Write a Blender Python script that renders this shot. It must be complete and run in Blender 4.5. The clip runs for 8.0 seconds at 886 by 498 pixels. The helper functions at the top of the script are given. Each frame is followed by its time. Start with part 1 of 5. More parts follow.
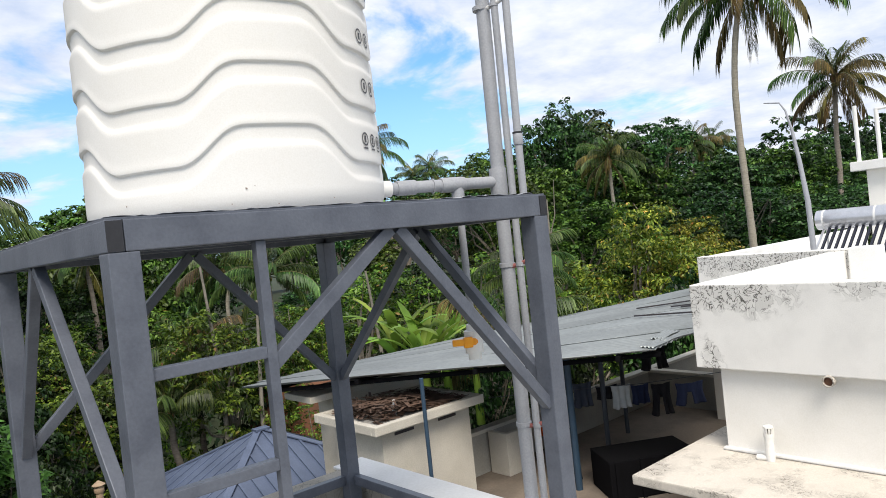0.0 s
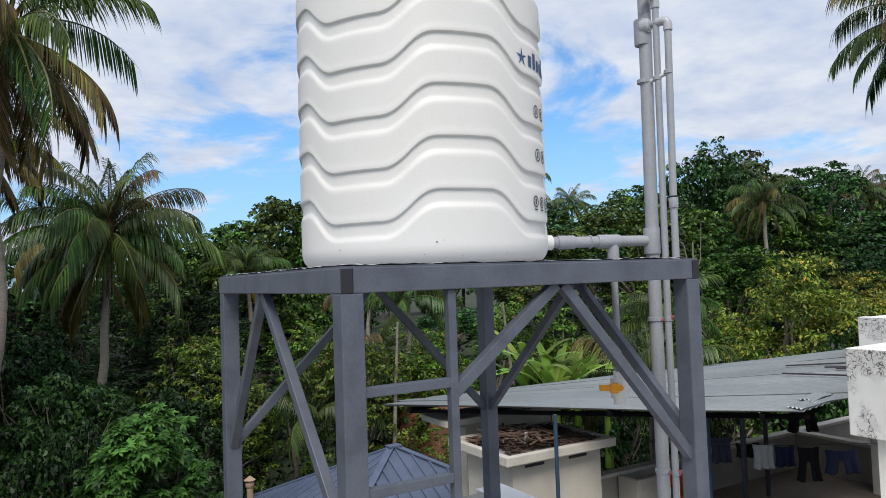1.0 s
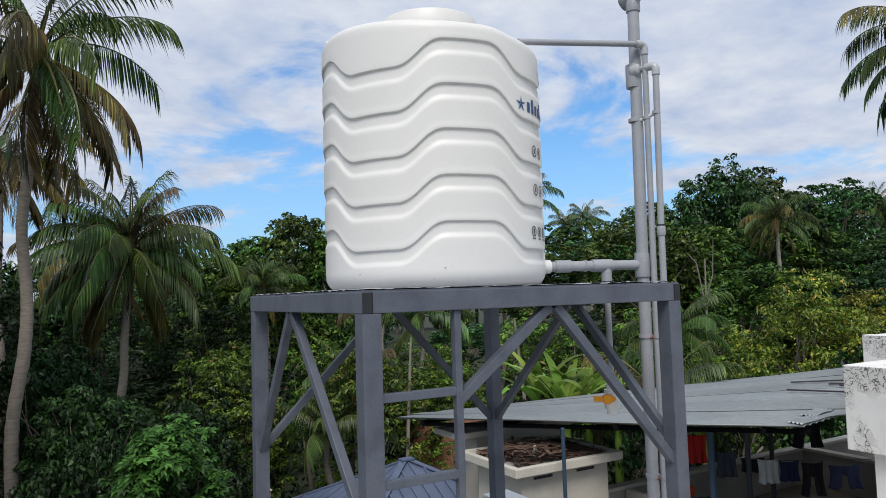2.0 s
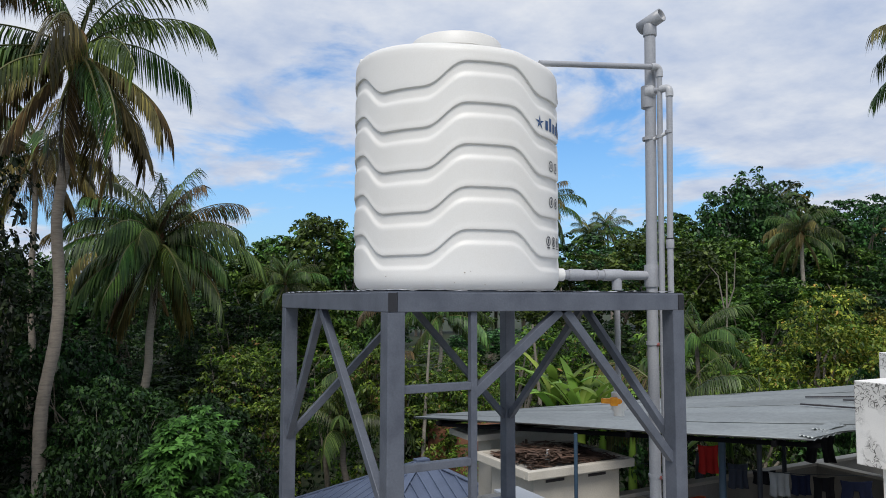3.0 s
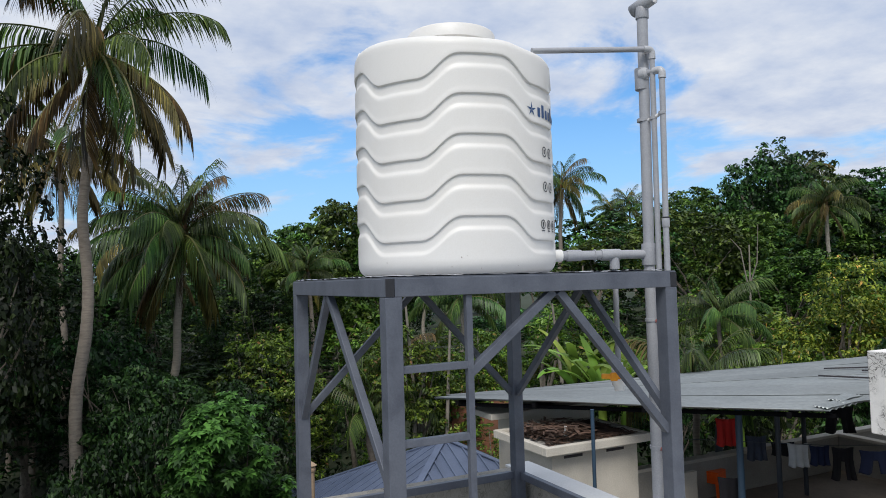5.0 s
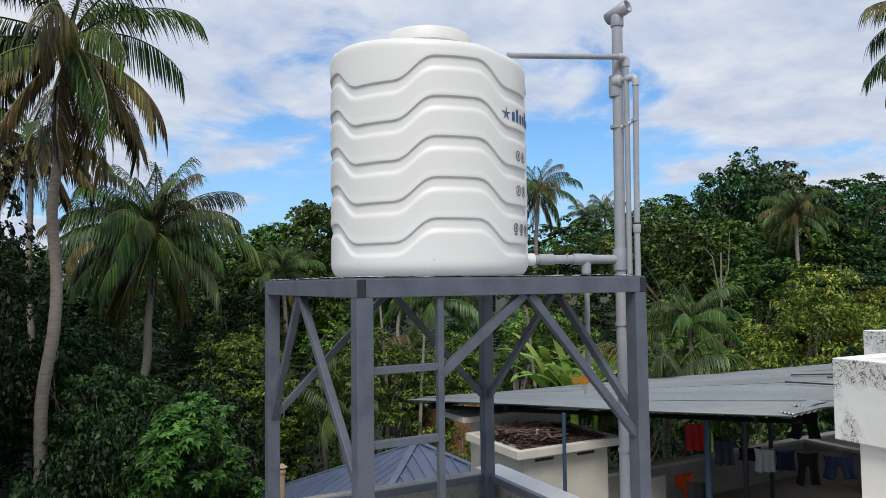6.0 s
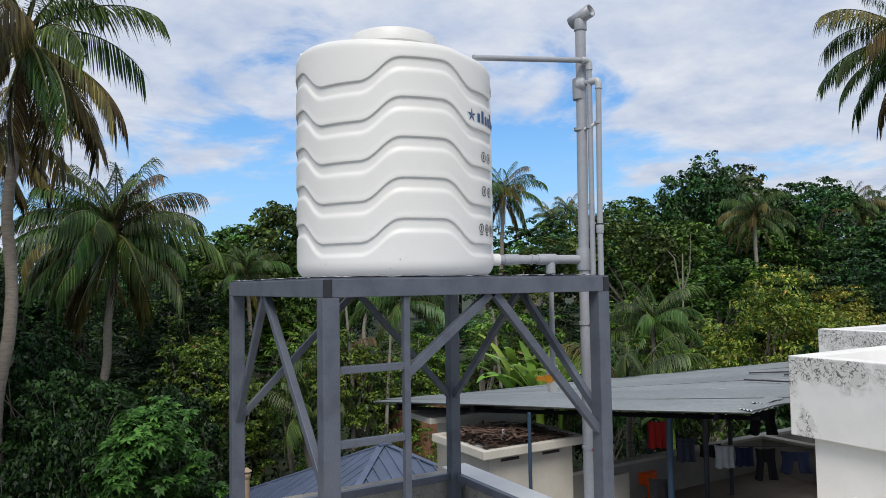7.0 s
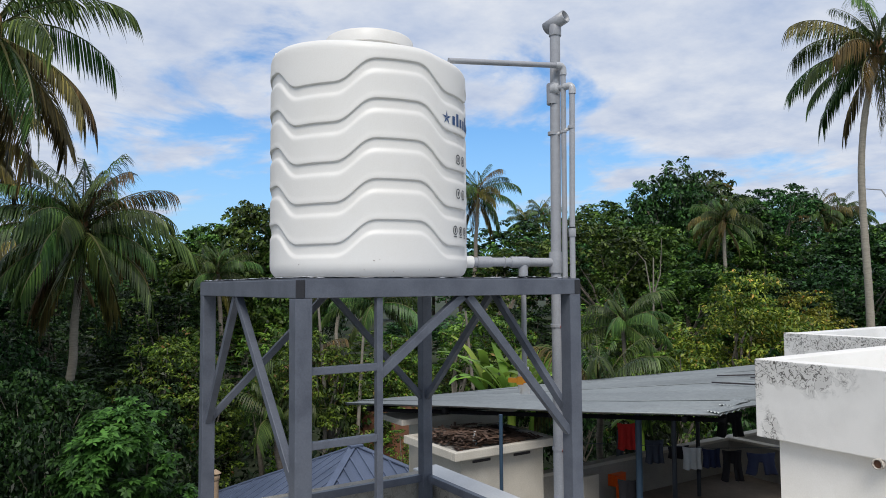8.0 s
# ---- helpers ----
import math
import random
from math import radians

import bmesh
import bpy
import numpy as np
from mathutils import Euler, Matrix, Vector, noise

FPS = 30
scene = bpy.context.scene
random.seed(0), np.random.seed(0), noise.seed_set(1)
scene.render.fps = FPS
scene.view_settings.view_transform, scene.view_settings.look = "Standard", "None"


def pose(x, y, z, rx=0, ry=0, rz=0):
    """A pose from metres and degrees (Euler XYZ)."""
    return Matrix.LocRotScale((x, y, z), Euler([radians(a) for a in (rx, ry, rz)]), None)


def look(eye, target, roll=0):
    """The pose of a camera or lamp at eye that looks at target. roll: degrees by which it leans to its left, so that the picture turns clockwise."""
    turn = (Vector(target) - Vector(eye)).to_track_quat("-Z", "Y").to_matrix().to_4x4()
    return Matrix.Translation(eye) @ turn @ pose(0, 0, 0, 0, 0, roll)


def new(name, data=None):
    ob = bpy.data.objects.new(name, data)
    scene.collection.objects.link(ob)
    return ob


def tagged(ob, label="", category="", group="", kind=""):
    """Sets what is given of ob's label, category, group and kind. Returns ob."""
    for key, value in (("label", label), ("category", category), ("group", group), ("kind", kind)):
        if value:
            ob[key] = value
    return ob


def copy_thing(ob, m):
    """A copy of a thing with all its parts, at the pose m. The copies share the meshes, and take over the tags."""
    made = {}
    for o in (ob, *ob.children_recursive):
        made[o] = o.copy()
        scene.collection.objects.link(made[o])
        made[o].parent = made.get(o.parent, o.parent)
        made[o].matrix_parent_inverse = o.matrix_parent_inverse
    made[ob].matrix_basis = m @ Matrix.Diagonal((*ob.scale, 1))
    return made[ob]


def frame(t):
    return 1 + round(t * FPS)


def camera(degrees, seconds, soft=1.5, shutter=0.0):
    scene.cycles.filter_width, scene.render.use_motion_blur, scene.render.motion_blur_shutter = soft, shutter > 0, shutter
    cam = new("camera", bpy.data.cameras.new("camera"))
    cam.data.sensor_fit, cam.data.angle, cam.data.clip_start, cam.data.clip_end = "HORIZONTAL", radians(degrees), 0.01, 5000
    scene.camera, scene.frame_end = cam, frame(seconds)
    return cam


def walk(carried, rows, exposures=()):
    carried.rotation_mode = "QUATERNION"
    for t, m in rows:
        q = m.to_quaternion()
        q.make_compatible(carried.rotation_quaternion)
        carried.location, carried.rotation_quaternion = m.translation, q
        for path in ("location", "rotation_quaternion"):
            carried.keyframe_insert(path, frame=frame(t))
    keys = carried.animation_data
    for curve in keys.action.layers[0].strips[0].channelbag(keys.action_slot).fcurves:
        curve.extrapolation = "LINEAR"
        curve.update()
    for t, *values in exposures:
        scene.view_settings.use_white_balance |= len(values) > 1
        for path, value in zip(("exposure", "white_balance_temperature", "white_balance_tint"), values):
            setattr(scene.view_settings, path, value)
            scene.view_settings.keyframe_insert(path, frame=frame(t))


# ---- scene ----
cam = camera(64.7, 8.0, soft=0.9)
PATH = [
    (0, (-0.493, -1.758, 1.619), (0.824, -0.254, 1.593), -6.1),
    (0.5, (-0.7, -1.888, 1.661), (0.476, -0.27, 1.672), -4.6),
    (1, (-0.799, -1.983, 1.707), (0.212, -0.259, 1.792), -2.0),
    (1.5, (-0.851, -2.15, 1.73), (0.07, -0.377, 1.825), -1.4),
    (1.7, (-0.891, -2.226, 1.736), (0.062, -0.473, 1.877), -2.2),
    (2.8, (-1.088, -2.489, 1.719), (-0.082, -0.762, 1.791), -0.7),
    (3, (-1.082, -2.54, 1.725), (-0.159, -0.772, 1.867), 0.1),
    (3.5, (-1.067, -2.667, 1.733), (-0.205, -0.867, 1.85), -0.8),
    (4, (-1.05, -2.7, 1.744), (-0.194, -0.894, 1.83), -1.1),
    (5.5, (-1.036, -2.732, 1.73), (-0.165, -0.934, 1.824), -1.7),
    (6, (-1.028, -2.739, 1.729), (-0.101, -0.97, 1.827), -0.7),
    (6.5, (-1.04, -2.766, 1.723), (-0.051, -1.03, 1.828), -1.2),
    (7, (-1.037, -2.758, 1.719), (-0.026, -1.036, 1.821), -0.9),
    (7.5, (-1.049, -2.772, 1.726), (0.012, -1.081, 1.851), -0.5),
    (8, (-1.044, -2.771, 1.719), (0.031, -1.088, 1.825), -0.4),
]
walk(cam, [(t, look(eye, target, roll)) for t, eye, target, roll in PATH], [(0, 0.45, 6900, 10), (0.5, 0.22, 6650, 10), (1, 0.1, 6550, 10), (1.5, 0.01, 6500, 10), (3, -0.04, 6500, 10), (4, 0.02, 6500, 10), (8, -0.02, 6500, 10)])


# ---- daylight: bright broken cloud, soft high sun ----
SUN_EL, SUN_AZ = radians(52), Vector((-0.55, -0.835))
world = bpy.data.worlds.new("sky")
scene.world = world
world.use_nodes = True
wn, wl = world.node_tree.nodes, world.node_tree.links
wn.clear()


def wnode(kind, **inputs):
    n = wn.new(kind)
    for k, v in inputs.items():
        n.inputs[k].default_value = v
    return n


def wmath(op, a, b=None, c=None):
    n = wn.new("ShaderNodeMath")
    n.operation = op
    for i, v in enumerate((a, b, c)):
        if v is None:
            continue
        if isinstance(v, (int, float)):
            n.inputs[i].default_value = v
        else:
            wl.new(v, n.inputs[i])
    return n.outputs[0]


sky = wn.new("ShaderNodeTexSky")
sky.sky_type, sky.sun_disc = "NISHITA", False
sky.sun_elevation, sky.sun_rotation = SUN_EL, math.atan2(SUN_AZ.x, SUN_AZ.y)
sky.air_density, sky.dust_density, sky.ozone_density = 1.0, 0.6, 2.0
coord = wn.new("ShaderNodeTexCoord")
sep = wn.new("ShaderNodeSeparateXYZ")
wl.new(coord.outputs["Generated"], sep.inputs[0])
sx, sy, sz = sep.outputs
flat = wmath("ADD", wmath("MAXIMUM", sz, 0.0), 0.16)
comb = wn.new("ShaderNodeCombineXYZ")
wl.new(wmath("DIVIDE", sx, flat), comb.inputs[0])
wl.new(wmath("DIVIDE", sy, flat), comb.inputs[1])
big = wnode("ShaderNodeTexNoise", Scale=1.5, Detail=9.0, Roughness=0.58, Distortion=0.35)
wl.new(comb.outputs[0], big.inputs["Vector"])
# cloud cover grows with height and to both sides of a clear gap in the north-east
side = wmath("ADD", wmath("MULTIPLY", sx, 0.842), wmath("MULTIPLY", sy, -0.539))
away = wmath("MAXIMUM", wmath("SUBTRACT", wmath("ABSOLUTE", wmath("ADD", side, 0.06)), 0.15), 0.0)
cover = wmath("ADD", wmath("MULTIPLY", sz, 2.1), wmath("MULTIPLY", away, 1.35))
dens = wmath("ADD", wmath("ADD", wmath("MULTIPLY", big.outputs["Fac"], 2.0), cover), -0.02)
ramp = wn.new("ShaderNodeMapRange")
ramp.interpolation_type = "SMOOTHSTEP"
ramp.inputs["From Min"].default_value, ramp.inputs["From Max"].default_value = 1.36, 1.70
wl.new(dens, ramp.inputs["Value"])
fine = wnode("ShaderNodeTexNoise", Scale=3.4, Detail=6.0, Roughness=0.6)
wl.new(comb.outputs[0], fine.inputs["Vector"])
shade = wn.new("ShaderNodeMix")
shade.data_type = "RGBA"
shade.inputs["A"].default_value, shade.inputs["B"].default_value = (0.475, 0.578, 0.79, 1), (0.845, 0.882, 0.948, 1)
wl.new(wmath("MULTIPLY", wmath("SUBTRACT", fine.outputs["Fac"], 0.28), 2.3), shade.inputs["Factor"])
clear = wnode("ShaderNodeBackground", Strength=0.17)
tint = wn.new("ShaderNodeMix")
tint.data_type, tint.blend_type = "RGBA", "MULTIPLY"
tint.inputs["Factor"].default_value, tint.inputs["B"].default_value = 1.0, (0.47, 0.76, 0.98, 1)
wl.new(sky.outputs[0], tint.inputs["A"])
# the blue pales towards the horizon
low = wn.new("ShaderNodeMapRange")
low.interpolation_type = "SMOOTHSTEP"
low.inputs["From Min"].default_value, low.inputs["From Max"].default_value = 0.30, 0.02
low.inputs["To Max"].default_value = 0.62
wl.new(sz, low.inputs["Value"])
pale = wn.new("ShaderNodeMix")
pale.data_type = "RGBA"
pale.inputs["B"].default_value = (2.35, 3.4, 4.8, 1)
wl.new(low.outputs[0], pale.inputs["Factor"])
wl.new(tint.outputs["Result"], pale.inputs["A"])
wl.new(pale.outputs["Result"], clear.inputs["Color"])
cloud = wnode("ShaderNodeBackground", Strength=0.93)
wl.new(shade.outputs["Result"], cloud.inputs["Color"])
both = wn.new("ShaderNodeMixShader")
wl.new(ramp.outputs[0], both.inputs[0])
wl.new(clear.outputs[0], both.inputs[1])
wl.new(cloud.outputs[0], both.inputs[2])
wout = wn.new("ShaderNodeOutputWorld")
wl.new(both.outputs[0], wout.inputs[0])

sun = new("sun", bpy.data.lights.new("sun", "SUN"))
sun.data.energy, sun.data.angle, sun.data.color = 2.9, radians(28), (1.0, 0.95, 0.88)
sun_dir = Vector((SUN_AZ.x * math.cos(SUN_EL), SUN_AZ.y * math.cos(SUN_EL), math.sin(SUN_EL)))
sun.matrix_world = look(sun_dir * 60, (0, 0, 0))


# ---- materials ----
def material(name, base, rough=0.6, metal=0.0, dark=None, scale=6.0, fine_scale=60.0, amount=0.5, bump=0.15, bump_scale=None,
             vary=0.0, hue=0.0, spec=0.5, sheer=0.0, stretch=(1, 1, 1)):
    """A surface with stains (broad noise), grain (fine noise), a little relief and a change from object to object."""
    m = bpy.data.materials.new(name)
    m.use_nodes = True
    n, k = m.node_tree.nodes, m.node_tree.links
    p = n["Principled BSDF"]
    tc, mp = n.new("ShaderNodeTexCoord"), n.new("ShaderNodeMapping")
    mp.inputs["Scale"].default_value = stretch
    k.new(tc.outputs["Object"], mp.inputs["Vector"])
    a, b = n.new("ShaderNodeTexNoise"), n.new("ShaderNodeTexNoise")
    a.inputs["Scale"].default_value, a.inputs["Detail"].default_value, a.inputs["Roughness"].default_value = scale, 6, 0.62
    b.inputs["Scale"].default_value, b.inputs["Detail"].default_value = fine_scale, 4
    for q in (a, b):
        k.new(mp.outputs[0], q.inputs["Vector"])
    dark = dark or tuple(c * 0.72 for c in base)
    sm = n.new("ShaderNodeMapRange")
    sm.inputs["From Min"].default_value, sm.inputs["From Max"].default_value = 0.42, 0.68
    sm.inputs["To Max"].default_value = amount
    k.new(a.outputs["Fac"], sm.inputs["Value"])
    mix = n.new("ShaderNodeMix")
    mix.data_type = "RGBA"
    mix.inputs["A"].default_value, mix.inputs["B"].default_value = (*base, 1), (*dark, 1)
    k.new(sm.outputs[0], mix.inputs["Factor"])
    grain = n.new("ShaderNodeMix")
    grain.data_type, grain.blend_type = "RGBA", "OVERLAY"
    grain.inputs["Factor"].default_value = 0.22
    k.new(mix.outputs["Result"], grain.inputs["A"])
    k.new(b.outputs["Fac"], grain.inputs["B"])
    out = grain.outputs["Result"]
    if vary or hue:
        info, hsv = n.new("ShaderNodeObjectInfo"), n.new("ShaderNodeHueSaturation")
        rv, rh = n.new("ShaderNodeMapRange"), n.new("ShaderNodeMapRange")
        rv.inputs["To Min"].default_value, rv.inputs["To Max"].default_value = 1 - vary, 1 + vary
        rh.inputs["To Min"].default_value, rh.inputs["To Max"].default_value = 0.5 - hue, 0.5 + hue
        k.new(info.outputs["Random"], rv.inputs["Value"])
        k.new(info.outputs["Random"], rh.inputs["Value"])
        k.new(rv.outputs[0], hsv.inputs["Value"])
        k.new(rh.outputs[0], hsv.inputs["Hue"])
        k.new(out, hsv.inputs["Color"])
        out = hsv.outputs[0]
    k.new(out, p.inputs["Base Color"])
    p.inputs["Roughness"].default_value, p.inputs["Metallic"].default_value = rough, metal
    p.inputs["Specular IOR Level"].default_value = spec
    if bump:
        bp = n.new("ShaderNodeBump")
        bp.inputs["Strength"].default_value, bp.inputs["Distance"].default_value = bump, 0.01
        k.new((b if bump_scale is None else a).outputs["Fac"], bp.inputs["Height"])
        k.new(bp.outputs[0], p.inputs["Normal"])
    if sheer:
        tr, ms = n.new("ShaderNodeBsdfTranslucent"), n.new("ShaderNodeMixShader")
        ms.inputs[0].default_value = sheer
        k.new(out, tr.inputs["Color"])
        k.new(p.outputs[0], ms.inputs[1])
        k.new(tr.outputs[0], ms.inputs[2])
        k.new(ms.outputs[0], n["Material Output"].inputs[0])
    return m


def leafy(name, base, light, dead=None, rough=0.42, sheer=0.2, vary=0.25, hue=0.02, gloss=0.26):
    """Foliage: a colour for each leaf between dark and light, a few dead ones, a change from tree to tree."""
    m = bpy.data.materials.new(name)
    m.use_nodes = True
    n, k = m.node_tree.nodes, m.node_tree.links
    p = n["Principled BSDF"]
    geo, ramp_ = n.new("ShaderNodeNewGeometry"), n.new("ShaderNodeValToRGB")
    e = ramp_.color_ramp.elements
    e[0].position, e[0].color = 0.0, (*base, 1)
    e[1].position, e[1].color = 0.92, (*light, 1)
    x = e.new(0.5)
    x.color = (*[u * 0.72 + v * 0.28 for u, v in zip(base, light)], 1)
    if dead:
        x = e.new(0.965)
        x.color = (*light, 1)
        x = e.new(0.985)
        x.color = (*dead, 1)
    k.new(geo.outputs["Random Per Island"], ramp_.inputs[0])
    info, hsv = n.new("ShaderNodeObjectInfo"), n.new("ShaderNodeHueSaturation")
    rv, rh = n.new("ShaderNodeMapRange"), n.new("ShaderNodeMapRange")
    rv.inputs["To Min"].default_value, rv.inputs["To Max"].default_value = 1 - vary, 1 + vary
    rh.inputs["To Min"].default_value, rh.inputs["To Max"].default_value = 0.5 - hue, 0.5 + hue
    k.new(info.outputs["Random"], rv.inputs["Value"])
    k.new(info.outputs["Random"], rh.inputs["Value"])
    spot, sv, both_ = n.new("ShaderNodeTexNoise"), n.new("ShaderNodeMapRange"), n.new("ShaderNodeMath")
    spot.inputs["Scale"].default_value, spot.inputs["Detail"].default_value = 0.9, 3
    k.new(geo.outputs["Position"], spot.inputs["Vector"])
    sv.inputs["From Min"].default_value, sv.inputs["From Max"].default_value = 0.32, 0.68
    sv.inputs["To Min"].default_value, sv.inputs["To Max"].default_value = 0.55, 1.95
    k.new(spot.outputs["Fac"], sv.inputs["Value"])
    both_.operation = "MULTIPLY"
    k.new(rv.outputs[0], both_.inputs[0])
    k.new(sv.outputs[0], both_.inputs[1])
    k.new(both_.outputs[0], hsv.inputs["Value"])
    k.new(rh.outputs[0], hsv.inputs["Hue"])
    k.new(ramp_.outputs[0], hsv.inputs["Color"])
    k.new(hsv.outputs[0], p.inputs["Base Color"])
    p.inputs["Roughness"].default_value, p.inputs["Specular IOR Level"].default_value = rough, gloss
    tr, ms = n.new("ShaderNodeBsdfTranslucent"), n.new("ShaderNodeMixShader")
    ms.inputs[0].default_value = sheer
    k.new(hsv.outputs[0], tr.inputs["Color"])
    k.new(p.outputs[0], ms.inputs[1])
    k.new(tr.outputs[0], ms.inputs[2])
    k.new(ms.outputs[0], n["Material Output"].inputs[0])
    return m


def weathered(name, base, grime, rough=0.85, low=0.5, high=0.62, band=None, along=None, veil=0.12, vein_width=0.03):
    """Painted plaster with black algae in blotches; band: heights between which most of it grows."""
    m = material(name, base, rough, dark=tuple(c * 0.86 for c in base), scale=2.5, fine_scale=90, amount=0.6, bump=0.08)
    n, k = m.node_tree.nodes, m.node_tree.links
    p = n["Principled BSDF"]
    old = p.inputs["Base Color"].links[0].from_socket
    geo, a, b = n.new("ShaderNodeNewGeometry"), n.new("ShaderNodeTexNoise"), n.new("ShaderNodeTexNoise")
    a.inputs["Scale"].default_value, a.inputs["Detail"].default_value = 2.2, 3
    b.inputs["Scale"].default_value, b.inputs["Detail"].default_value, b.inputs["Roughness"].default_value = 13, 2.5, 0.5
    b.inputs["Distortion"].default_value = 1.1
    for q in (a, b):
        k.new(geo.outputs["Position"], q.inputs["Vector"])

    def mul(u, v, op="MULTIPLY"):
        q = n.new("ShaderNodeMath")
        q.operation = op
        for i, s in enumerate((u, v)):
            if isinstance(s, (int, float)):
                q.inputs[i].default_value = s
            else:
                k.new(s, q.inputs[i])
        return q.outputs[0]

    s = mul(mul(a.outputs["Fac"], 0.8), mul(b.outputs["Fac"], 0.25), "ADD")
    # thin branching veins where the fine noise crosses its middle
    vein = n.new("ShaderNodeMapRange")
    vein.inputs["From Min"].default_value, vein.inputs["From Max"].default_value = vein_width, 0.0
    k.new(mul(mul(b.outputs["Fac"], -0.5, "ADD"), 0.0, "ABSOLUTE"), vein.inputs["Value"])
    spots = n.new("ShaderNodeMapRange")
    spots.inputs["From Min"].default_value, spots.inputs["From Max"].default_value = 0.50, 0.59
    k.new(b.outputs["Fac"], spots.inputs["Value"])
    depth = mul(mul(vein.outputs[0], 1.0), mul(mul(spots.outputs[0], 0.05), veil, "ADD"), "ADD")
    if band:
        sp, mr = n.new("ShaderNodeSeparateXYZ"), n.new("ShaderNodeMapRange")
        k.new(geo.outputs["Position"], sp.inputs[0])
        mr.inputs["From Min"].default_value, mr.inputs["From Max"].default_value = band
        mr.inputs["To Min"].default_value, mr.inputs["To Max"].default_value = -0.24, 0.06
        k.new(sp.outputs[2], mr.inputs["Value"])
        s = mul(s, mr.outputs[0], "ADD")
        if along:
            ml = n.new("ShaderNodeMapRange")
            ml.inputs["From Min"].default_value, ml.inputs["From Max"].default_value = along
            ml.inputs["To Min"].default_value, ml.inputs["To Max"].default_value = -0.16, 0.09
            k.new(sp.outputs[1], ml.inputs["Value"])
            s = mul(s, ml.outputs[0], "ADD")
    r = n.new("ShaderNodeMapRange")
    r.inputs["From Min"].default_value, r.inputs["From Max"].default_value = low, high
    r.inputs["To Max"].default_value = 1.0
    k.new(s, r.inputs["Value"])
    mx = n.new("ShaderNodeMix")
    mx.data_type = "RGBA"
    mx.inputs["B"].default_value = (*grime, 1)
    grown = mul(r.outputs[0], mul(depth, 0.95, "MINIMUM"))
    if band:
        # rain keeps the level tops clean
        sn = n.new("ShaderNodeSeparateXYZ")
        k.new(geo.outputs["Normal"], sn.inputs[0])
        grown = mul(grown, mul(1.0, mul(sn.outputs[2], 0.0, "MAXIMUM"), "SUBTRACT"))
    k.new(grown, mx.inputs["Factor"])
    k.new(old, mx.inputs["A"])
    k.new(mx.outputs["Result"], p.inputs["Base Color"])
    return m


STEEL = material("grey_enamel_on_steel", (0.098, 0.110, 0.138), 0.40, dark=(0.058, 0.066, 0.088), scale=7, fine_scale=110, amount=0.8, bump=0.08)
STEEL_DARK = material("dark_end_cap", (0.016, 0.017, 0.022), 0.6, scale=20, bump=0.1)
TANK = material("white_polyethylene", (0.735, 0.725, 0.70), 0.45, dark=(0.69, 0.67, 0.63), scale=2.2, fine_scale=200, amount=0.5, bump=0.03, sheer=0.06)
SCUFF = material("scuff_marks", (0.25, 0.2, 0.17), 0.8)
PVC = material("grey_pipe_plastic", (0.31, 0.32, 0.345), 0.38, dark=(0.25, 0.26, 0.285), scale=9, fine_scale=120, amount=0.5, bump=0.03)
PVC_FITTING = material("moulded_pipe_fitting", (0.40, 0.41, 0.43), 0.35, dark=(0.34, 0.35, 0.37), scale=9, fine_scale=120, amount=0.5, bump=0.02)
PVC_LIGHT = material("pale_pipe_plastic", (0.62, 0.62, 0.62), 0.4, scale=9, bump=0.02)
WHITE_PVC = material("white_pipe_plastic", (0.78, 0.77, 0.74), 0.4, scale=9, bump=0.02)
ORANGE = material("orange_plastic", (0.95, 0.36, 0.012), 0.4, bump=0.02)
ORANGE_RED = material("orange_red_plastic", (0.95, 0.13, 0.012), 0.4, bump=0.02)
RED_BAND = material("red_clip", (0.34, 0.12, 0.11), 0.5, bump=0.02)
BLUE_INK = material("blue_print", (0.014, 0.065, 0.19), 0.5, bump=0)
BLACK_INK = material("dark_print", (0.06, 0.06, 0.07), 0.5, bump=0)
PLASTER = weathered("white_plaster_with_algae", (0.76, 0.745, 0.715), (0.06, 0.055, 0.047), low=0.47, high=0.56, band=(0.36, 0.76), along=(0.5, 2.1), veil=0.16, vein_width=0.04)
PLASTER_LOW = material("white_wall_paint", (0.77, 0.755, 0.72), 0.8, dark=(0.66, 0.645, 0.60), scale=1.4, fine_scale=80, amount=0.5, bump=0.07)
LEDGE = weathered("ledge_concrete_with_mould", (0.60, 0.555, 0.49), (0.09, 0.08, 0.068), low=0.50, high=0.63, veil=0.2)
CREAM = material("cream_wall_paint", (0.52, 0.49, 0.43), 0.85, dark=(0.40, 0.375, 0.32), scale=1.6, fine_scale=60, amount=0.7, bump=0.25)
CONCRETE = weathered("bare_stained_concrete", (0.33, 0.31, 0.27), (0.08, 0.075, 0.06), low=0.44, high=0.62, veil=0.3)
WHITEWASH = material("whitewash", (0.70, 0.70, 0.69), 0.8, dark=(0.6, 0.6, 0.58), scale=3, amount=0.5, bump=0.2)
ZINC = material("weathered_zinc_sheet", (0.30, 0.325, 0.33), 0.5, 0.55, dark=(0.235, 0.255, 0.26), scale=1.1, fine_scale=14, amount=0.7, bump=0.1, vary=0.1, stretch=(1, 1, 1))
FLUE = material("tan_weathered_flue", (0.34, 0.25, 0.17), 0.85, dark=(0.22, 0.15, 0.10), scale=6, fine_scale=40, amount=0.7, bump=0.2)
BLUE_SHEET = material("slate_blue_roof_sheet", (0.085, 0.110, 0.175), 0.42, dark=(0.045, 0.062, 0.105), scale=1.5, fine_scale=40, amount=0.6, bump=0.06, vary=0.08)
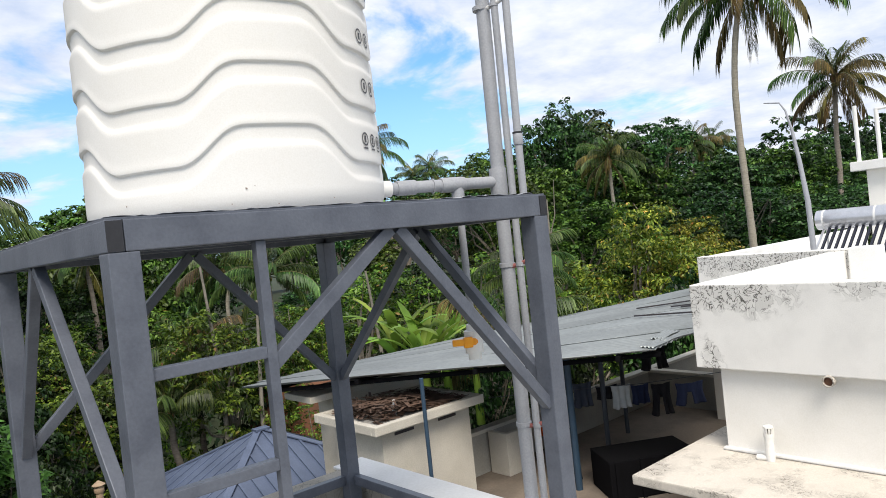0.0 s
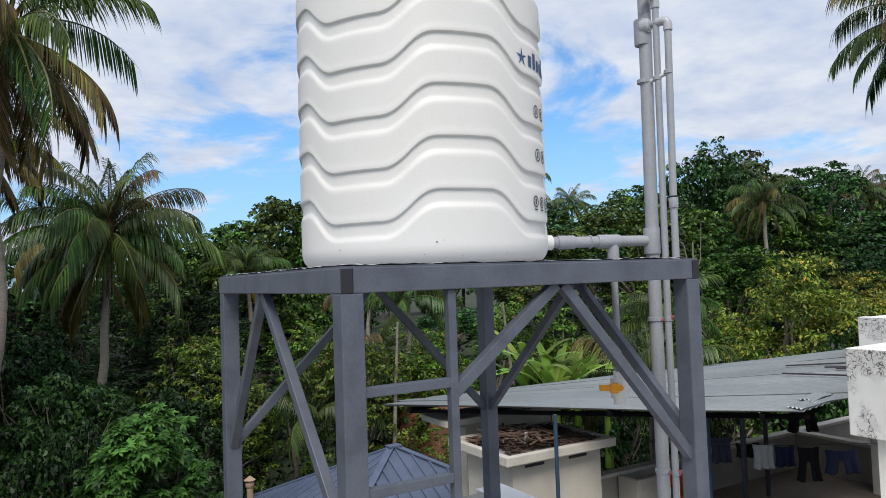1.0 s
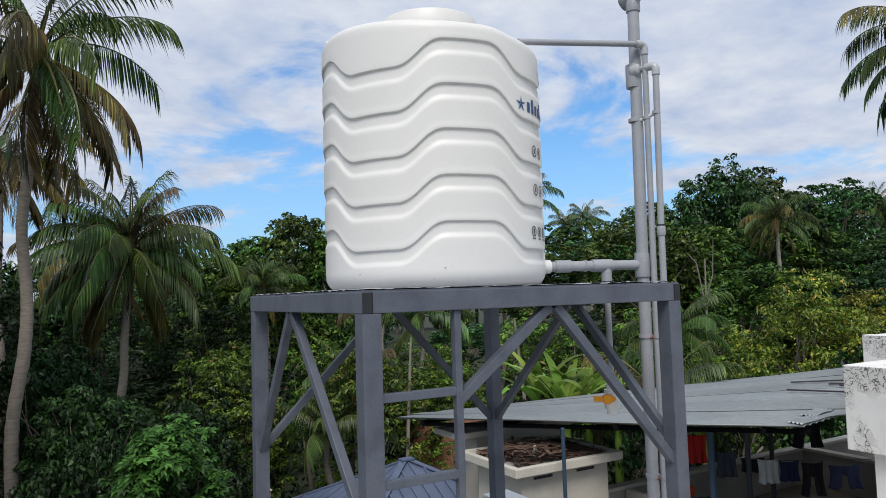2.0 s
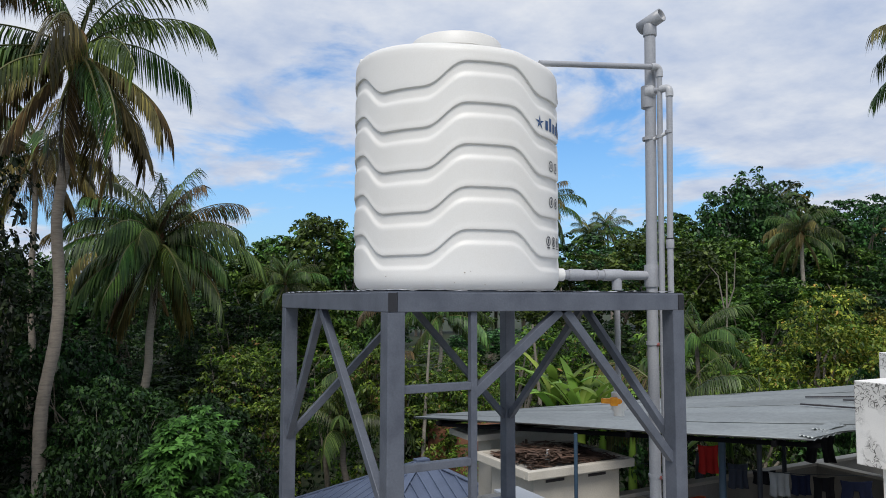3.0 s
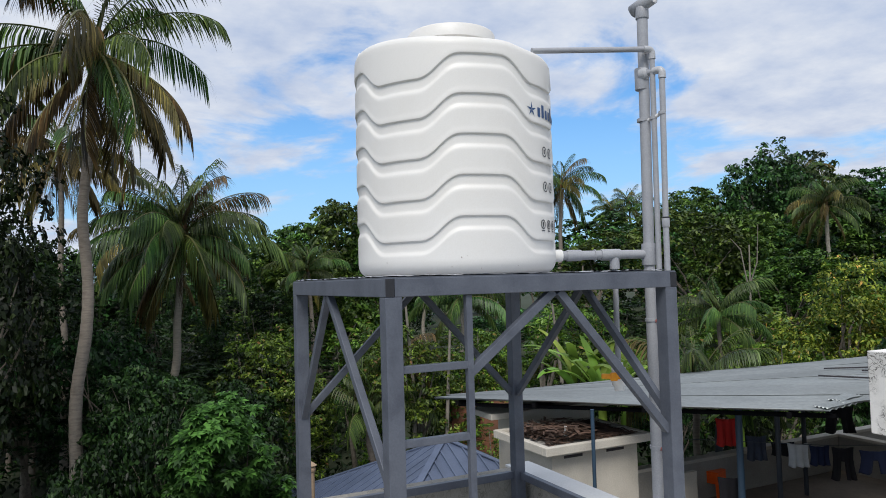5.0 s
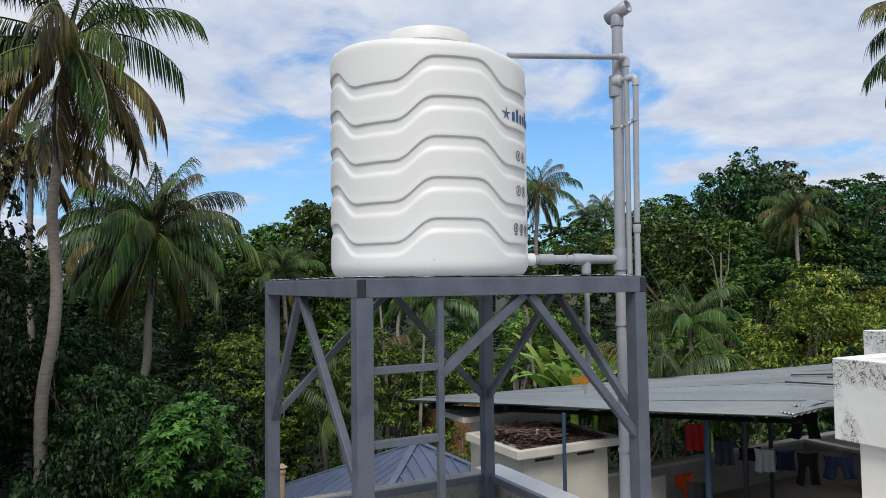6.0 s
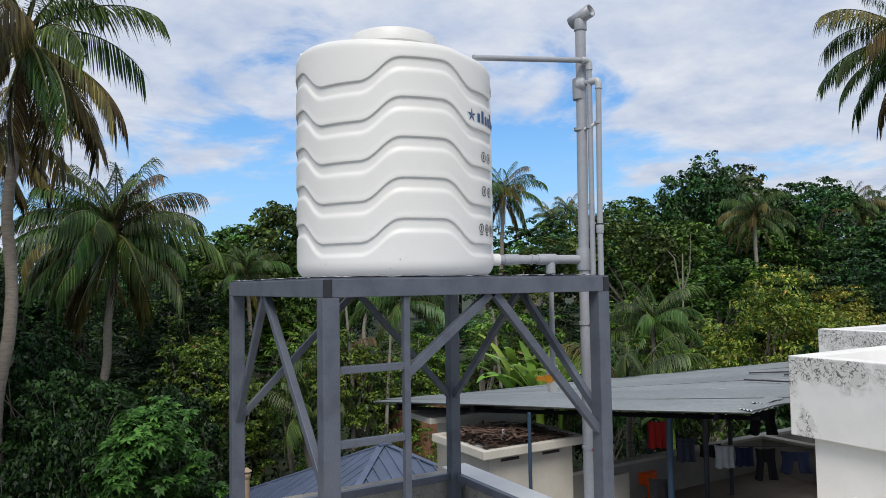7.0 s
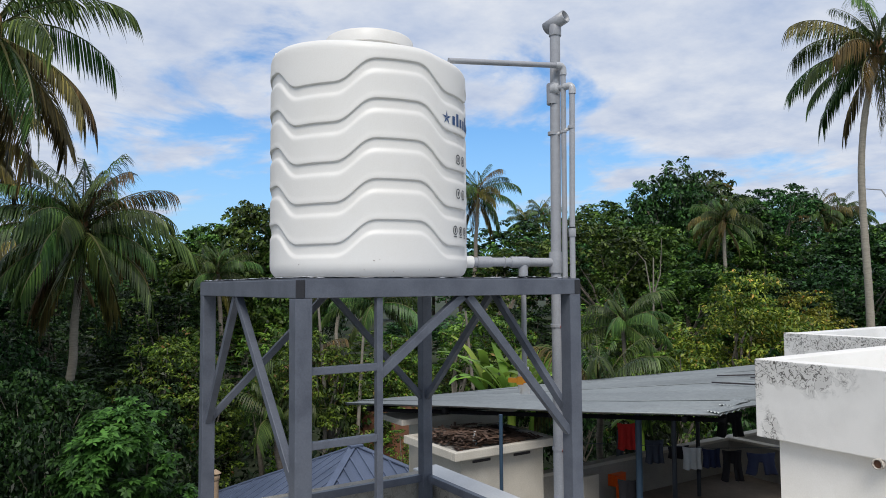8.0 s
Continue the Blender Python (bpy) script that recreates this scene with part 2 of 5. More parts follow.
BLUE_POST = material("blue_painted_post", (0.026, 0.056, 0.094), 0.5, scale=5, amount=0.6, bump=0.1)
DARK_POST = material("dark_post", (0.05, 0.06, 0.075), 0.6, scale=5, bump=0.1)
IRON = material("rusty_black_iron", (0.022, 0.022, 0.028), 0.6, dark=(0.05, 0.032, 0.025), scale=12, bump=0.3)
FLOOR = material("dusty_cement_floor", (0.21, 0.172, 0.138), 0.9, dark=(0.085, 0.07, 0.058), scale=0.9, fine_scale=30, amount=0.8, bump=0.3)
SLAB = material("roof_cement", (0.36, 0.345, 0.315), 0.9, dark=(0.2, 0.19, 0.17), scale=1.2, fine_scale=40, amount=0.8, bump=0.3)
EARTH = material("red_laterite_soil", (0.15, 0.062, 0.032), 0.95, dark=(0.075, 0.04, 0.025), scale=0.8, fine_scale=12, amount=0.9, bump=0.6)
GROUND = material("leaf_litter_ground", (0.022, 0.032, 0.012), 0.95, dark=(0.025, 0.035, 0.012), scale=0.35, fine_scale=6, amount=0.9, bump=0.6)
BARK = material("grey_brown_bark", (0.20, 0.17, 0.135), 0.9, dark=(0.10, 0.085, 0.065), scale=7, fine_scale=30, amount=0.8, bump=0.5, vary=0.25)
PALE_BARK = material("pale_bark", (0.21, 0.19, 0.155), 0.9, dark=(0.11, 0.10, 0.08), scale=7, fine_scale=30, amount=0.8, bump=0.5, vary=0.15)
PALM_PALE = material("pale_ringed_palm_bark", (0.33, 0.30, 0.245), 0.9, dark=(0.19, 0.17, 0.14), scale=4, fine_scale=28, amount=0.7, bump=0.6, stretch=(1, 1, 5))
PALM_BARK = material("ringed_palm_bark", (0.23, 0.20, 0.165), 0.9, dark=(0.12, 0.10, 0.082), scale=4, fine_scale=28, amount=0.8, bump=0.6, vary=0.2, stretch=(1, 1, 5))
LITTER = material("dry_litter", (0.115, 0.068, 0.047), 0.95, dark=(0.03, 0.02, 0.016), scale=5, fine_scale=30, amount=0.9, bump=0.4)
YARD_WALL = material("grey_yard_wall", (0.33, 0.32, 0.29), 0.9, dark=(0.22, 0.21, 0.19), scale=1.2, fine_scale=40, amount=0.8, bump=0.3)
HUSK = material("brown_husk", (0.20, 0.11, 0.05), 0.9, dark=(0.09, 0.05, 0.03), scale=9, bump=0.4)
NUT = material("green_yellow_nut", (0.22, 0.17, 0.05), 0.6, scale=6, vary=0.3, bump=0.1)
LEAF_DARK = leafy("dark_tree_leaves", (0.005, 0.018, 0.006), (0.048, 0.112, 0.026), vary=0.45)
# leaves cut to near black: the grove's shade is put into their colour
LEAF_SHADE = leafy("leaves_darkened_for_shade", (0.002, 0.007, 0.002), (0.023, 0.049, 0.011), vary=0.45, hue=0.03, gloss=0.22)
LEAF_MID = leafy("tree_leaves", (0.013, 0.036, 0.007), (0.105, 0.188, 0.030), vary=0.3, hue=0.03)
LEAF_LIME = leafy("yellow_green_leaves", (0.016, 0.042, 0.005), (0.125, 0.190, 0.022), (0.15, 0.09, 0.03), vary=0.3)
LEAF_GOLD = leafy("golden_green_leaves", (0.034, 0.072, 0.009), (0.265, 0.27, 0.036), (0.42, 0.20, 0.06), vary=0.1)
LEAF_FRESH = leafy("fresh_green_leaves", (0.010, 0.040, 0.007), (0.050, 0.142, 0.027), vary=0.1, gloss=0.18)
BANANA = leafy("banana_leaf", (0.10, 0.185, 0.025), (0.23, 0.33, 0.06), vary=0.2, sheer=0.42, rough=0.4)
FROND = leafy("palm_leaflets", (0.019, 0.043, 0.011), (0.10, 0.155, 0.034), (0.20, 0.13, 0.05), vary=0.3, hue=0.03, rough=0.42)
FROND_OLD = leafy("ageing_palm_leaflets", (0.045, 0.038, 0.012), (0.17, 0.125, 0.035), (0.24, 0.12, 0.05), vary=0.3, hue=0.03, rough=0.5)
RACHIS = material("palm_midrib", (0.095, 0.105, 0.03), 0.55, dark=(0.12, 0.08, 0.03), scale=4, bump=0.1)
# near black that paints deep shade under the tin roof
SHADE_BLACK = material("shade_black", (0.004, 0.004, 0.005), 0.95, scale=5, bump=0.2, spec=0.1)
CLOTH_BLACK = material("black_cloth", (0.012, 0.012, 0.016), 0.9, bump=0.3, fine_scale=200)
CLOTH_NAVY = material("navy_cloth", (0.015, 0.025, 0.07), 0.9, bump=0.3, fine_scale=200)
CLOTH_WHITE = material("white_cloth", (0.6, 0.62, 0.62), 0.9, bump=0.3, fine_scale=200)
CLOTH_RED = material("red_cloth", (0.42, 0.015, 0.012), 0.9, bump=0.3, fine_scale=200)
CLOTH_GREY = material("grey_cloth", (0.05, 0.06, 0.085), 0.9, bump=0.3, fine_scale=200)
CLOTH_TEAL = material("blue_tarpaulin", (0.02, 0.055, 0.075), 0.6, bump=0.3)
RED_TILE = material("dull_red_plastic", (0.17, 0.04, 0.035), 0.6, bump=0.1)
CHROME = material("dull_stainless_steel", (0.62, 0.63, 0.66), 0.28, 0.85, scale=4, bump=0.03)
TUBE_GLASS = material("dark_collector_glass", (0.02, 0.022, 0.035), 0.15, 0.2, scale=4, bump=0.0)


# ---- building helpers ----
def mesh_of(bm, name, smooth=False):
    me = bpy.data.meshes.new(name)
    bmesh.ops.recalc_face_normals(bm, faces=bm.faces)
    bm.to_mesh(me)
    bm.free()
    if smooth:
        me.polygons.foreach_set("use_smooth", [True] * len(me.polygons))
        if smooth != "all":
            me.set_sharp_from_angle(angle=radians(38))
    return me


def part(name, bm, material_, parent=None, label="", smooth=False, at=None):
    me = bm if isinstance(bm, bpy.types.Mesh) else mesh_of(bm, name, smooth)
    if not me.materials:
        me.materials.append(material_)
    ob = new(name, me)
    if at is not None:
        ob.matrix_basis = at
    if parent:
        ob.parent = parent
    if label:
        ob["label"] = label
    return ob


def thing(name, label, category, group="", kind="", at=None):
    ob = new(name)
    ob.empty_display_size = 0.2
    if at is not None:
        ob.matrix_basis = at
    return tagged(ob, label, category, group, kind)


def box(x0, y0, z0, x1, y1, z1, bev=0.0, bm=None):
    own = bmesh.new()
    bmesh.ops.create_cube(own, size=1)
    for v in own.verts:
        v.co = ((x0 + x1) / 2 + v.co.x * (x1 - x0), (y0 + y1) / 2 + v.co.y * (y1 - y0), (z0 + z1) / 2 + v.co.z * (z1 - z0))
    if bev:
        bmesh.ops.bevel(own, geom=own.edges[:], offset=bev, segments=2, profile=0.6, affect="EDGES")
    return joined(bm, own)


def joined(bm, own):
    if bm is None:
        return own
    me = bpy.data.meshes.new("tmp")
    own.to_mesh(me)
    own.free()
    bm.from_mesh(me)
    bpy.data.meshes.remove(me)
    return bm


def beam(p, q, w, h, bev=0.003, bm=None, side=None):
    """A square bar from p to q; side: the direction of its width."""
    p, q = Vector(p), Vector(q)
    d = q - p
    z = d.normalized()
    s = Vector(side) if side else (Vector((1, 0, 0)) if abs(z.x) < 0.8 else Vector((0, 1, 0)))
    y = z.cross(s).normalized()
    x = y.cross(z)
    own = box(-w / 2, -h / 2, 0, w / 2, h / 2, d.length, bev)
    own.transform(Matrix.Translation(p) @ Matrix((x, y, z)).transposed().to_4x4())
    return joined(bm, own)


def tube(points, radius, sides=12, bm=None, caps=True):
    """A round bar along points, with one radius or a radius for each."""
    pts = [Vector(p) for p in points]
    rad = radius if isinstance(radius, (list, tuple)) else [radius] * len(pts)
    own = bmesh.new()
    rings, ref = [], None
    for i, p in enumerate(pts):
        d = (pts[min(i + 1, len(pts) - 1)] - pts[max(i - 1, 0)]).normalized()
        if ref is None:
            ref = Vector((1, 0, 0)) if abs(d.x) < 0.9 else Vector((0, 1, 0))
        x = (ref - d * ref.dot(d)).normalized()
        y = d.cross(x)
        ref = x
        rings.append([own.verts.new(p + rad[i] * (x * math.cos(a) + y * math.sin(a))) for a in [2 * math.pi * j / sides for j in range(sides)]])
    for a, b in zip(rings, rings[1:]):
        for j in range(sides):
            own.faces.new((a[j], a[(j + 1) % sides], b[(j + 1) % sides], b[j]))
    if caps:
        own.faces.new(rings[0][::-1])
        own.faces.new(rings[-1])
    return joined(bm, own)


def arc(p, q, r, n=5):
    """Points that round the corner q... p: corner points a, b, c with radius r."""
    a, b, c = (Vector(v) for v in (p, q, r[0]))
    k = r[1]
    u, v = (a - b).normalized(), (c - b).normalized()
    s, e = b + u * k, b + v * k
    return [s.lerp(b, t).lerp(b.lerp(e, t), t) for t in [i / n for i in range(n + 1)]]


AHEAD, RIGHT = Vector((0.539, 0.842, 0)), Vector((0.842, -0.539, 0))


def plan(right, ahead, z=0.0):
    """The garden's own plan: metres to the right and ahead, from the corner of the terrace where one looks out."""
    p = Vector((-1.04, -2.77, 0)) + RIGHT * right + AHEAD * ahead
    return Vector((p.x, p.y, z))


# ---- terrain ----
def land(x, y):
    """Height of the ground: a low garden round the houses, a wooded rise behind."""
    d = (Vector((x, y, 0)) - Vector((-1, -2.8, 0))).dot(AHEAD)
    r = (Vector((x, y, 0)) - Vector((-1, -2.8, 0))).dot(RIGHT)
    rise = max(0.0, min(1.0, (d - 20) / 45))
    return -5.0 + 3.5 * rise * rise * (3 - 2 * rise) + 0.5 * noise.noise((x * 0.07, y * 0.07, 0)) + 0.02 * max(-40, min(40, r)) * rise


def make_ground():
    bm = bmesh.new()
    ticks = [-2200, -900, -400, -200] + [-120 + 4 * i for i in range(61)] + [200, 400, 900, 2200]
    grid = [[bm.verts.new((x, y, land(x, y))) for y in ticks] for x in ticks]
    for i in range(len(ticks) - 1):
        for j in range(len(ticks) - 1):
            bm.faces.new((grid[i][j], grid[i + 1][j], grid[i + 1][j + 1], grid[i][j + 1]))
    g = part("ground", bm, GROUND, smooth="all")
    return tagged(g, "dark leaf-littered ground of the wooded plot", "ground", kind="structure")


make_ground()


# ---- the terrace on which the tower stands ----
def make_terrace():
    fl = part("floor", box(-4.5, -6.5, -0.2, 1.64, 1.66, 0.0), SLAB)
    tagged(fl, "stained grey cement roof terrace", "floor", kind="structure")
    w = part("wall_north", box(-4.5, 1.66, -0.2, 1.64, 1.78, 0.33, 0.008), CONCRETE)
    tagged(w, "low bare concrete parapet with dark stains", "parapet", kind="structure")
    part("coping", box(-4.5, 1.655, 0.331, 1.643, 1.80, 0.346, 0.004), CONCRETE, w, "bare concrete coping")
    w = part("wall_east", box(1.64, -6.5, -0.2, 1.83, 1.86, 0.33, 0.008), CONCRETE)
    tagged(w, "low bare concrete parapet beside the tank tower", "parapet", kind="structure")
    part("coping", box(1.645, -6.5, 0.331, 1.85, 1.88, 0.348, 0.004), WHITEWASH, w, "whitewashed coping")
    b = part("wall_house", box(-4.4, -6.4, -5.2, 1.74, 1.76, -0.2), PLASTER_LOW)
    tagged(b, "white painted house wall under the terrace", "wall", kind="structure")


make_terrace()

# ---- tank tower ----
L, TOP, RH, RW, LEG = 1.6, 1.75, 0.078, 0.042, 0.075
BR_Z, AP_Z = 0.945, 1.672


def make_tower():
    t = thing("tank_tower", "grey painted square steel tube tower carrying a water tank", "tower")
    for x in (0, L - RW):
        r = part("side_rail", box(x, 0.002, TOP - RH, x + RW, L, TOP, 0.003), STEEL, t)
        part("end_cap", box(x + 0.002, -0.001, TOP - RH + 0.002, x + RW - 0.002, 0.002, TOP - 0.002), STEEL_DARK, r, "dark capped tube end")
    for y in (0, L - RW):
        part("cross_rail", box(RW + 0.001, y, TOP - RH, L - RW - 0.001, y + RW, TOP, 0.003), STEEL, t)
    for i in range(3):
        y = 0.4 + 0.4 * i
        part("joist", box(RW, y - 0.02, TOP - 0.06, L - RW, y + 0.02, TOP - 0.002, 0.002), STEEL, t)
    for x in (0.001, L - LEG - 0.001):
        for y in (0.001, L - LEG - 0.001):
            part("leg", box(x, y, 0.0, x + LEG, y + LEG, TOP - RH - 0.0005, 0.004), STEEL, t)
            part("foot_plate", box(x - 0.03, y - 0.03, 0.0, x + LEG - 0.01, y + LEG - 0.01, 0.012), STEEL, t)
    c, o = LEG / 2, L - LEG / 2
    m = 0.873
    braces = [
        ((m - 0.015, c, AP_Z), (0.405, c, 1.325)), ((m + 0.015, c, AP_Z), (o - 0.03, c, BR_Z)),
        ((0.82 - 0.015, o, AP_Z), (c + 0.03, o, BR_Z)), ((0.82 + 0.015, o, AP_Z), (o - 0.03, o, 0.93)),
        ((c, 0.95 - 0.015, AP_Z), (c, c + 0.03, 0.85)), ((c, 0.95 + 0.015, AP_Z), (c, o - 0.03, 0.93)),
        ((o, 0.74 - 0.015, AP_Z), (o, c + 0.03, 1.03)), ((o, 0.74 + 0.015, AP_Z), (o, o - 0.03, 0.93))]
    for p, q in braces:
        side = (0, 1, 0) if abs(p[1] - q[1]) < 1e-6 else (1, 0, 0)
        part("brace", beam(p, q, 0.036, 0.04, bm=None, side=side), STEEL, t)
    part("ladder_upright", box(0.384, 0.012, 0.0, 0.414, 0.042, TOP - RH - 0.001, 0.003), STEEL, t)
    for i in range(5):
        z = 1.364 - 0.3095 * i
        part("rung", box(LEG, 0.012, z - 0.016, 0.384, 0.042, z + 0.016, 0.003), STEEL, t)
    for a in (0, L - 0.05):
        part("base_rail", box(LEG, a + 0.008, 0.335, L - LEG, a + 0.048, 0.385, 0.003), STEEL, t)
        part("base_rail", box(a + 0.008, LEG, 0.335, a + 0.048, L - LEG, 0.385, 0.003), STEEL, t)
    part("deck_sheet", box(0.004, 0.006, TOP, L - 0.004, L - 0.006, TOP + 0.006), STEEL, t, "thin sheet deck under the tank")


make_tower()

# ---- water tank ----
TC, TR = Vector((0.747, 0.81)), 0.553
PHASE = radians(-101.6)


def lobe(a):
    """1 on the crests of the wavy grooves, 0 in the troughs, four of each round the tank."""
    s = math.cos(4 * (a - PHASE)) * 1.35
    s = max(-1.0, min(1.0, s))
    return 0.5 + 0.5 * math.sin(s * math.pi / 2)


def smooth_step(x, a, b):
    x = max(0.0, min(1.0, (x - a) / (b - a)))
    return x * x * (3 - 2 * x)


GROOVES = [2.862, 2.661, 2.460, 2.256, 2.052]
T0 = TOP + 0.0085


def crease(w):
    """The shell's radius by its height measured along the waves."""
    r = TR
    for g in GROOVES:
        r -= 0.0095 * smooth_step(w, g - 0.078, g - 0.046) * (1 - smooth_step(w, g - 0.006, g))
        r += 0.002 * math.exp(-((w - g - 0.010) / 0.014) ** 2)
    return r


def tank_radius(a, z):
    return crease(z + 0.118 * (1 - lobe(a)))


def make_tank():
    t = thing("water_tank", "white plastic water tank with wavy ribs on the steel tower", "water tank")
    bm = bmesh.new()
    n = 280
    face = radians(-116.6)
    prof = []
    for i in range(7):
        a = math.pi / 2 * i / 6
        prof.append((TR - 0.075 + 0.075 * math.sin(a), T0 + 0.075 - 0.075 * math.cos(a), False))
    w = T0 + 0.085
    while w < 2.90:
        prof.append((None, w, True))
        near = min(min(abs(w - g + 0.004), abs(w - g + 0.062)) for g in GROOVES)
        w += 0.002 if near < 0.012 else 0.009
    for i in range(1, 9):
        a = math.pi / 2 * i / 8
        prof.append((TR - 0.035 + 0.035 * math.cos(a), 2.90 + 0.048 * math.sin(a), False))
    for r, zz in ((0.46, 2.958), (0.38, 2.972), (0.31, 2.99), (0.272, 3.012), (0.262, 3.024)):
        prof.append((r, zz, False))
    rings = []
    for r, w, wavy in prof:
        ring = []
        for j in range(n):
            a = 2 * math.pi * j / n
            # the shoulder stands higher on one side and dips over one trough
            lift = 0.045 * max(0.0, math.cos(a - face + radians(70))) ** 2 - 0.02 * (1 - lobe(a)) * smooth_step(math.cos(a - face - radians(62)), 0.3, 0.9)
            fall = 0.118 * (1 - lobe(a))
            if wavy:
                q = crease(w)
                z = w - fall * min(1.0, (w - T0 - 0.085) / 0.128)
                if w > 2.868:
                    k = (w - 2.868) / 0.032
                    z = (w - fall) * (1 - k) + (w + lift) * k
            else:
                q = r
                z = w + (lift * smooth_step(r, 0.27, TR - 0.03) if w > 2.5 else 0.0)
            ring.append(bm.verts.new((TC.x + q * math.cos(a), TC.y + q * math.sin(a), z)))
        rings.append(ring)
    for u, v in zip(rings, rings[1:]):
        for j in range(n):
            bm.faces.new((u[j], u[(j + 1) % n], v[(j + 1) % n], v[j]))
    bm.faces.new(rings[0][::-1])
    bm.faces.new(rings[-1])
    part("shell", bm, TANK, t, smooth="all")
    bm = bmesh.new()
    lid = [(0.236, 3.02), (0.236, 3.055), (0.252, 3.06), (0.252, 3.118), (0.245, 3.128), (0.20, 3.137), (0.1, 3.145), (0.01, 3.147)]
    rings = [[bm.verts.new((TC.x + r * math.cos(a), TC.y + r * math.sin(a), z)) for a in [2 * math.pi * j / 64 for j in range(64)]] for r, z in lid]
    for u, v in zip(rings, rings[1:]):
        for j in range(64):
            bm.faces.new((u[j], u[(j + 1) % 64], v[(j + 1) % 64], v[j]))
    bm.faces.new(rings[-1])
    bm.faces.new(rings[0][::-1])
    part("lid", bm, TANK, t, "round screw lid", smooth=True)

    def skin(a, z, lift=0.0025):
        r = tank_radius(a, z) + lift
        return Vector((TC.x + r * math.cos(a), TC.y + r * math.sin(a), z))

    def patch(bm, a0, z0, a1, z1, slant=0.0):
        k = 6
        rows = [[bm.verts.new(skin(a0 + (a1 - a0) * i / k + slant * (z - z0) / TR, z)) for i in range(k + 1)] for z in (z0, (z0 + z1) / 2, z1)]
        for u, v in zip(rows, rows[1:]):
            for i in range(k):
                bm.faces.new((u[i], u[i + 1], v[i + 1], v[i]))

    def ring_mark(bm, a, z, r, w):
        k = 20
        outer = [bm.verts.new(skin(a + r / TR * math.cos(s), z + r * math.sin(s))) for s in [2 * math.pi * i / k for i in range(k)]]
        inner = [bm.verts.new(skin(a + (r - w) / TR * math.cos(s), z + (r - w) * math.sin(s))) for s in [2 * math.pi * i / k for i in range(k)]]
        for i in range(k):
            bm.faces.new((outer[i], outer[(i + 1) % k], inner[(i + 1) % k], inner[i]))

    face = radians(-116.6)
    bm = bmesh.new()
    a = face + radians(47)
    z = 2.607
    for i in range(5):
        s = math.pi / 2 + 2 * math.pi * i / 5
        c = [(0, 0.0), (0.3, 0.006), (1.0, 0.0), (0.3, -0.006)]
        vs = []
        for d, o in c:
            u = d * 0.04
            vs.append(bm.verts.new(skin(a + (u * math.cos(s) - o * math.sin(s)) / TR, z + u * math.sin(s) + o * math.cos(s))))
        bm.faces.new(vs)
    for i, (h, lift) in enumerate(((0.048, 0), (0.068, 0), (0.048, 0), (0.048, 0), (0.078, 0), (0.048, 0), (0.048, 0))):
        b = a + radians(5.5 + 4.6 * i)
        patch(bm, b, z - 0.028, b + radians(2.9), z - 0.028 + h)
    part("printed_mark", bm, BLUE_INK, t, "blue printed star and bars")
    for zz, rows in ((2.40, 2), (2.215, 2), (2.015, 4)):
        for i in range(rows):
            bm = bmesh.new()
            b = face + radians((59 if rows == 2 else 55) + (7.5 if rows == 2 else 7.0) * i)
            ring_mark(bm, b, zz, 0.028 if rows == 2 else 0.025, 0.006)
            patch(bm, b - 0.012, zz - 0.012, b + 0.012, zz + 0.012)
            if rows == 4:
                patch(bm, b - 0.03, zz - 0.036, b + 0.03, zz - 0.030)
            part("round_symbol", bm, BLACK_INK, t, "small round printed symbol")
    bm = bmesh.new()
    for i in range(4):
        b = face + radians(63 + 5.2 * i)
        patch(bm, b, 2.775, b + radians(3.2), 2.775 + 0.05)
    part("raised_lettering", bm, TANK, t)
    bm = bmesh.new()
    rnd = random.Random(3)
    for da, zz, s in ((2, 1.845, 0.006), (-3, 1.80, 0.004), (12, 1.79, 0.004), (-40, 1.83, 0.005), (-74, 1.90, 0.006), (33, 1.80, 0.004), (5, 1.852, 0.003)):
        b = face + radians(da)
        patch(bm, b, zz, b + s / TR, zz + s * 0.8, rnd.uniform(-1, 1))
    part("scuff", bm, SCUFF, t)
    for da in (-86,):
        bm = bmesh.new()
        b = face + radians(da)
        d = Vector((math.cos(b), math.sin(b), 0))
        p = Vector((TC.x, TC.y, 0)) + d * (TR - 0.045)
        beam(p + Vector((0, 0, 2.86)), p + Vector((0, 0, 3.03)), 0.05, 0.12, 0.02, bm, side=d)
        part("lifting_lug", bm, TANK, t)


make_tank()


def make_sheet():
    """A crumpled plastic sheet that was laid under the tank and shows along the deck's edges."""
    bm = bmesh.new()
    k = 90
    g = [[None] * (k + 1) for _ in range(k + 1)]
    for i in range(k + 1):
        for j in range(k + 1):
            x, y = 0.012 + (L - 0.05) * i / k, 0.035 + (L - 0.07) * j / k
            loose = smooth_step(math.hypot(x - TC.x, y - TC.y), TR - 0.05, TR + 0.25)
            h = 0.008 + loose * (0.002 + 0.007 * abs(noise.noise((x * 14, y * 14, 1))) + 0.004 * noise.noise((x * 45, y * 45, 2)))
            g[i][j] = bm.verts.new((x + 0.006 * noise.noise((y * 9, x, 0)), y, TOP + min(h, 0.008 + 0.02 * loose)))
    for i in range(k):
        for j in range(k):
            bm.faces.new((g[i][j], g[i + 1][j], g[i + 1][j + 1], g[i][j + 1]))
    ob = part("plastic_sheet", bm, PVC, smooth="all")
    ob.modifiers.new("film", "SOLIDIFY").thickness = 0.0008
    return tagged(ob, "crumpled grey plastic sheet spread under the water tank", "plastic sheet")


make_sheet()

# ---- pipes beside the tank ----
PX, PY = 1.885, 0.515


def pipe_thing(name, label, category="pipe"):
    return thing(name, label, category, group="tank plumbing")


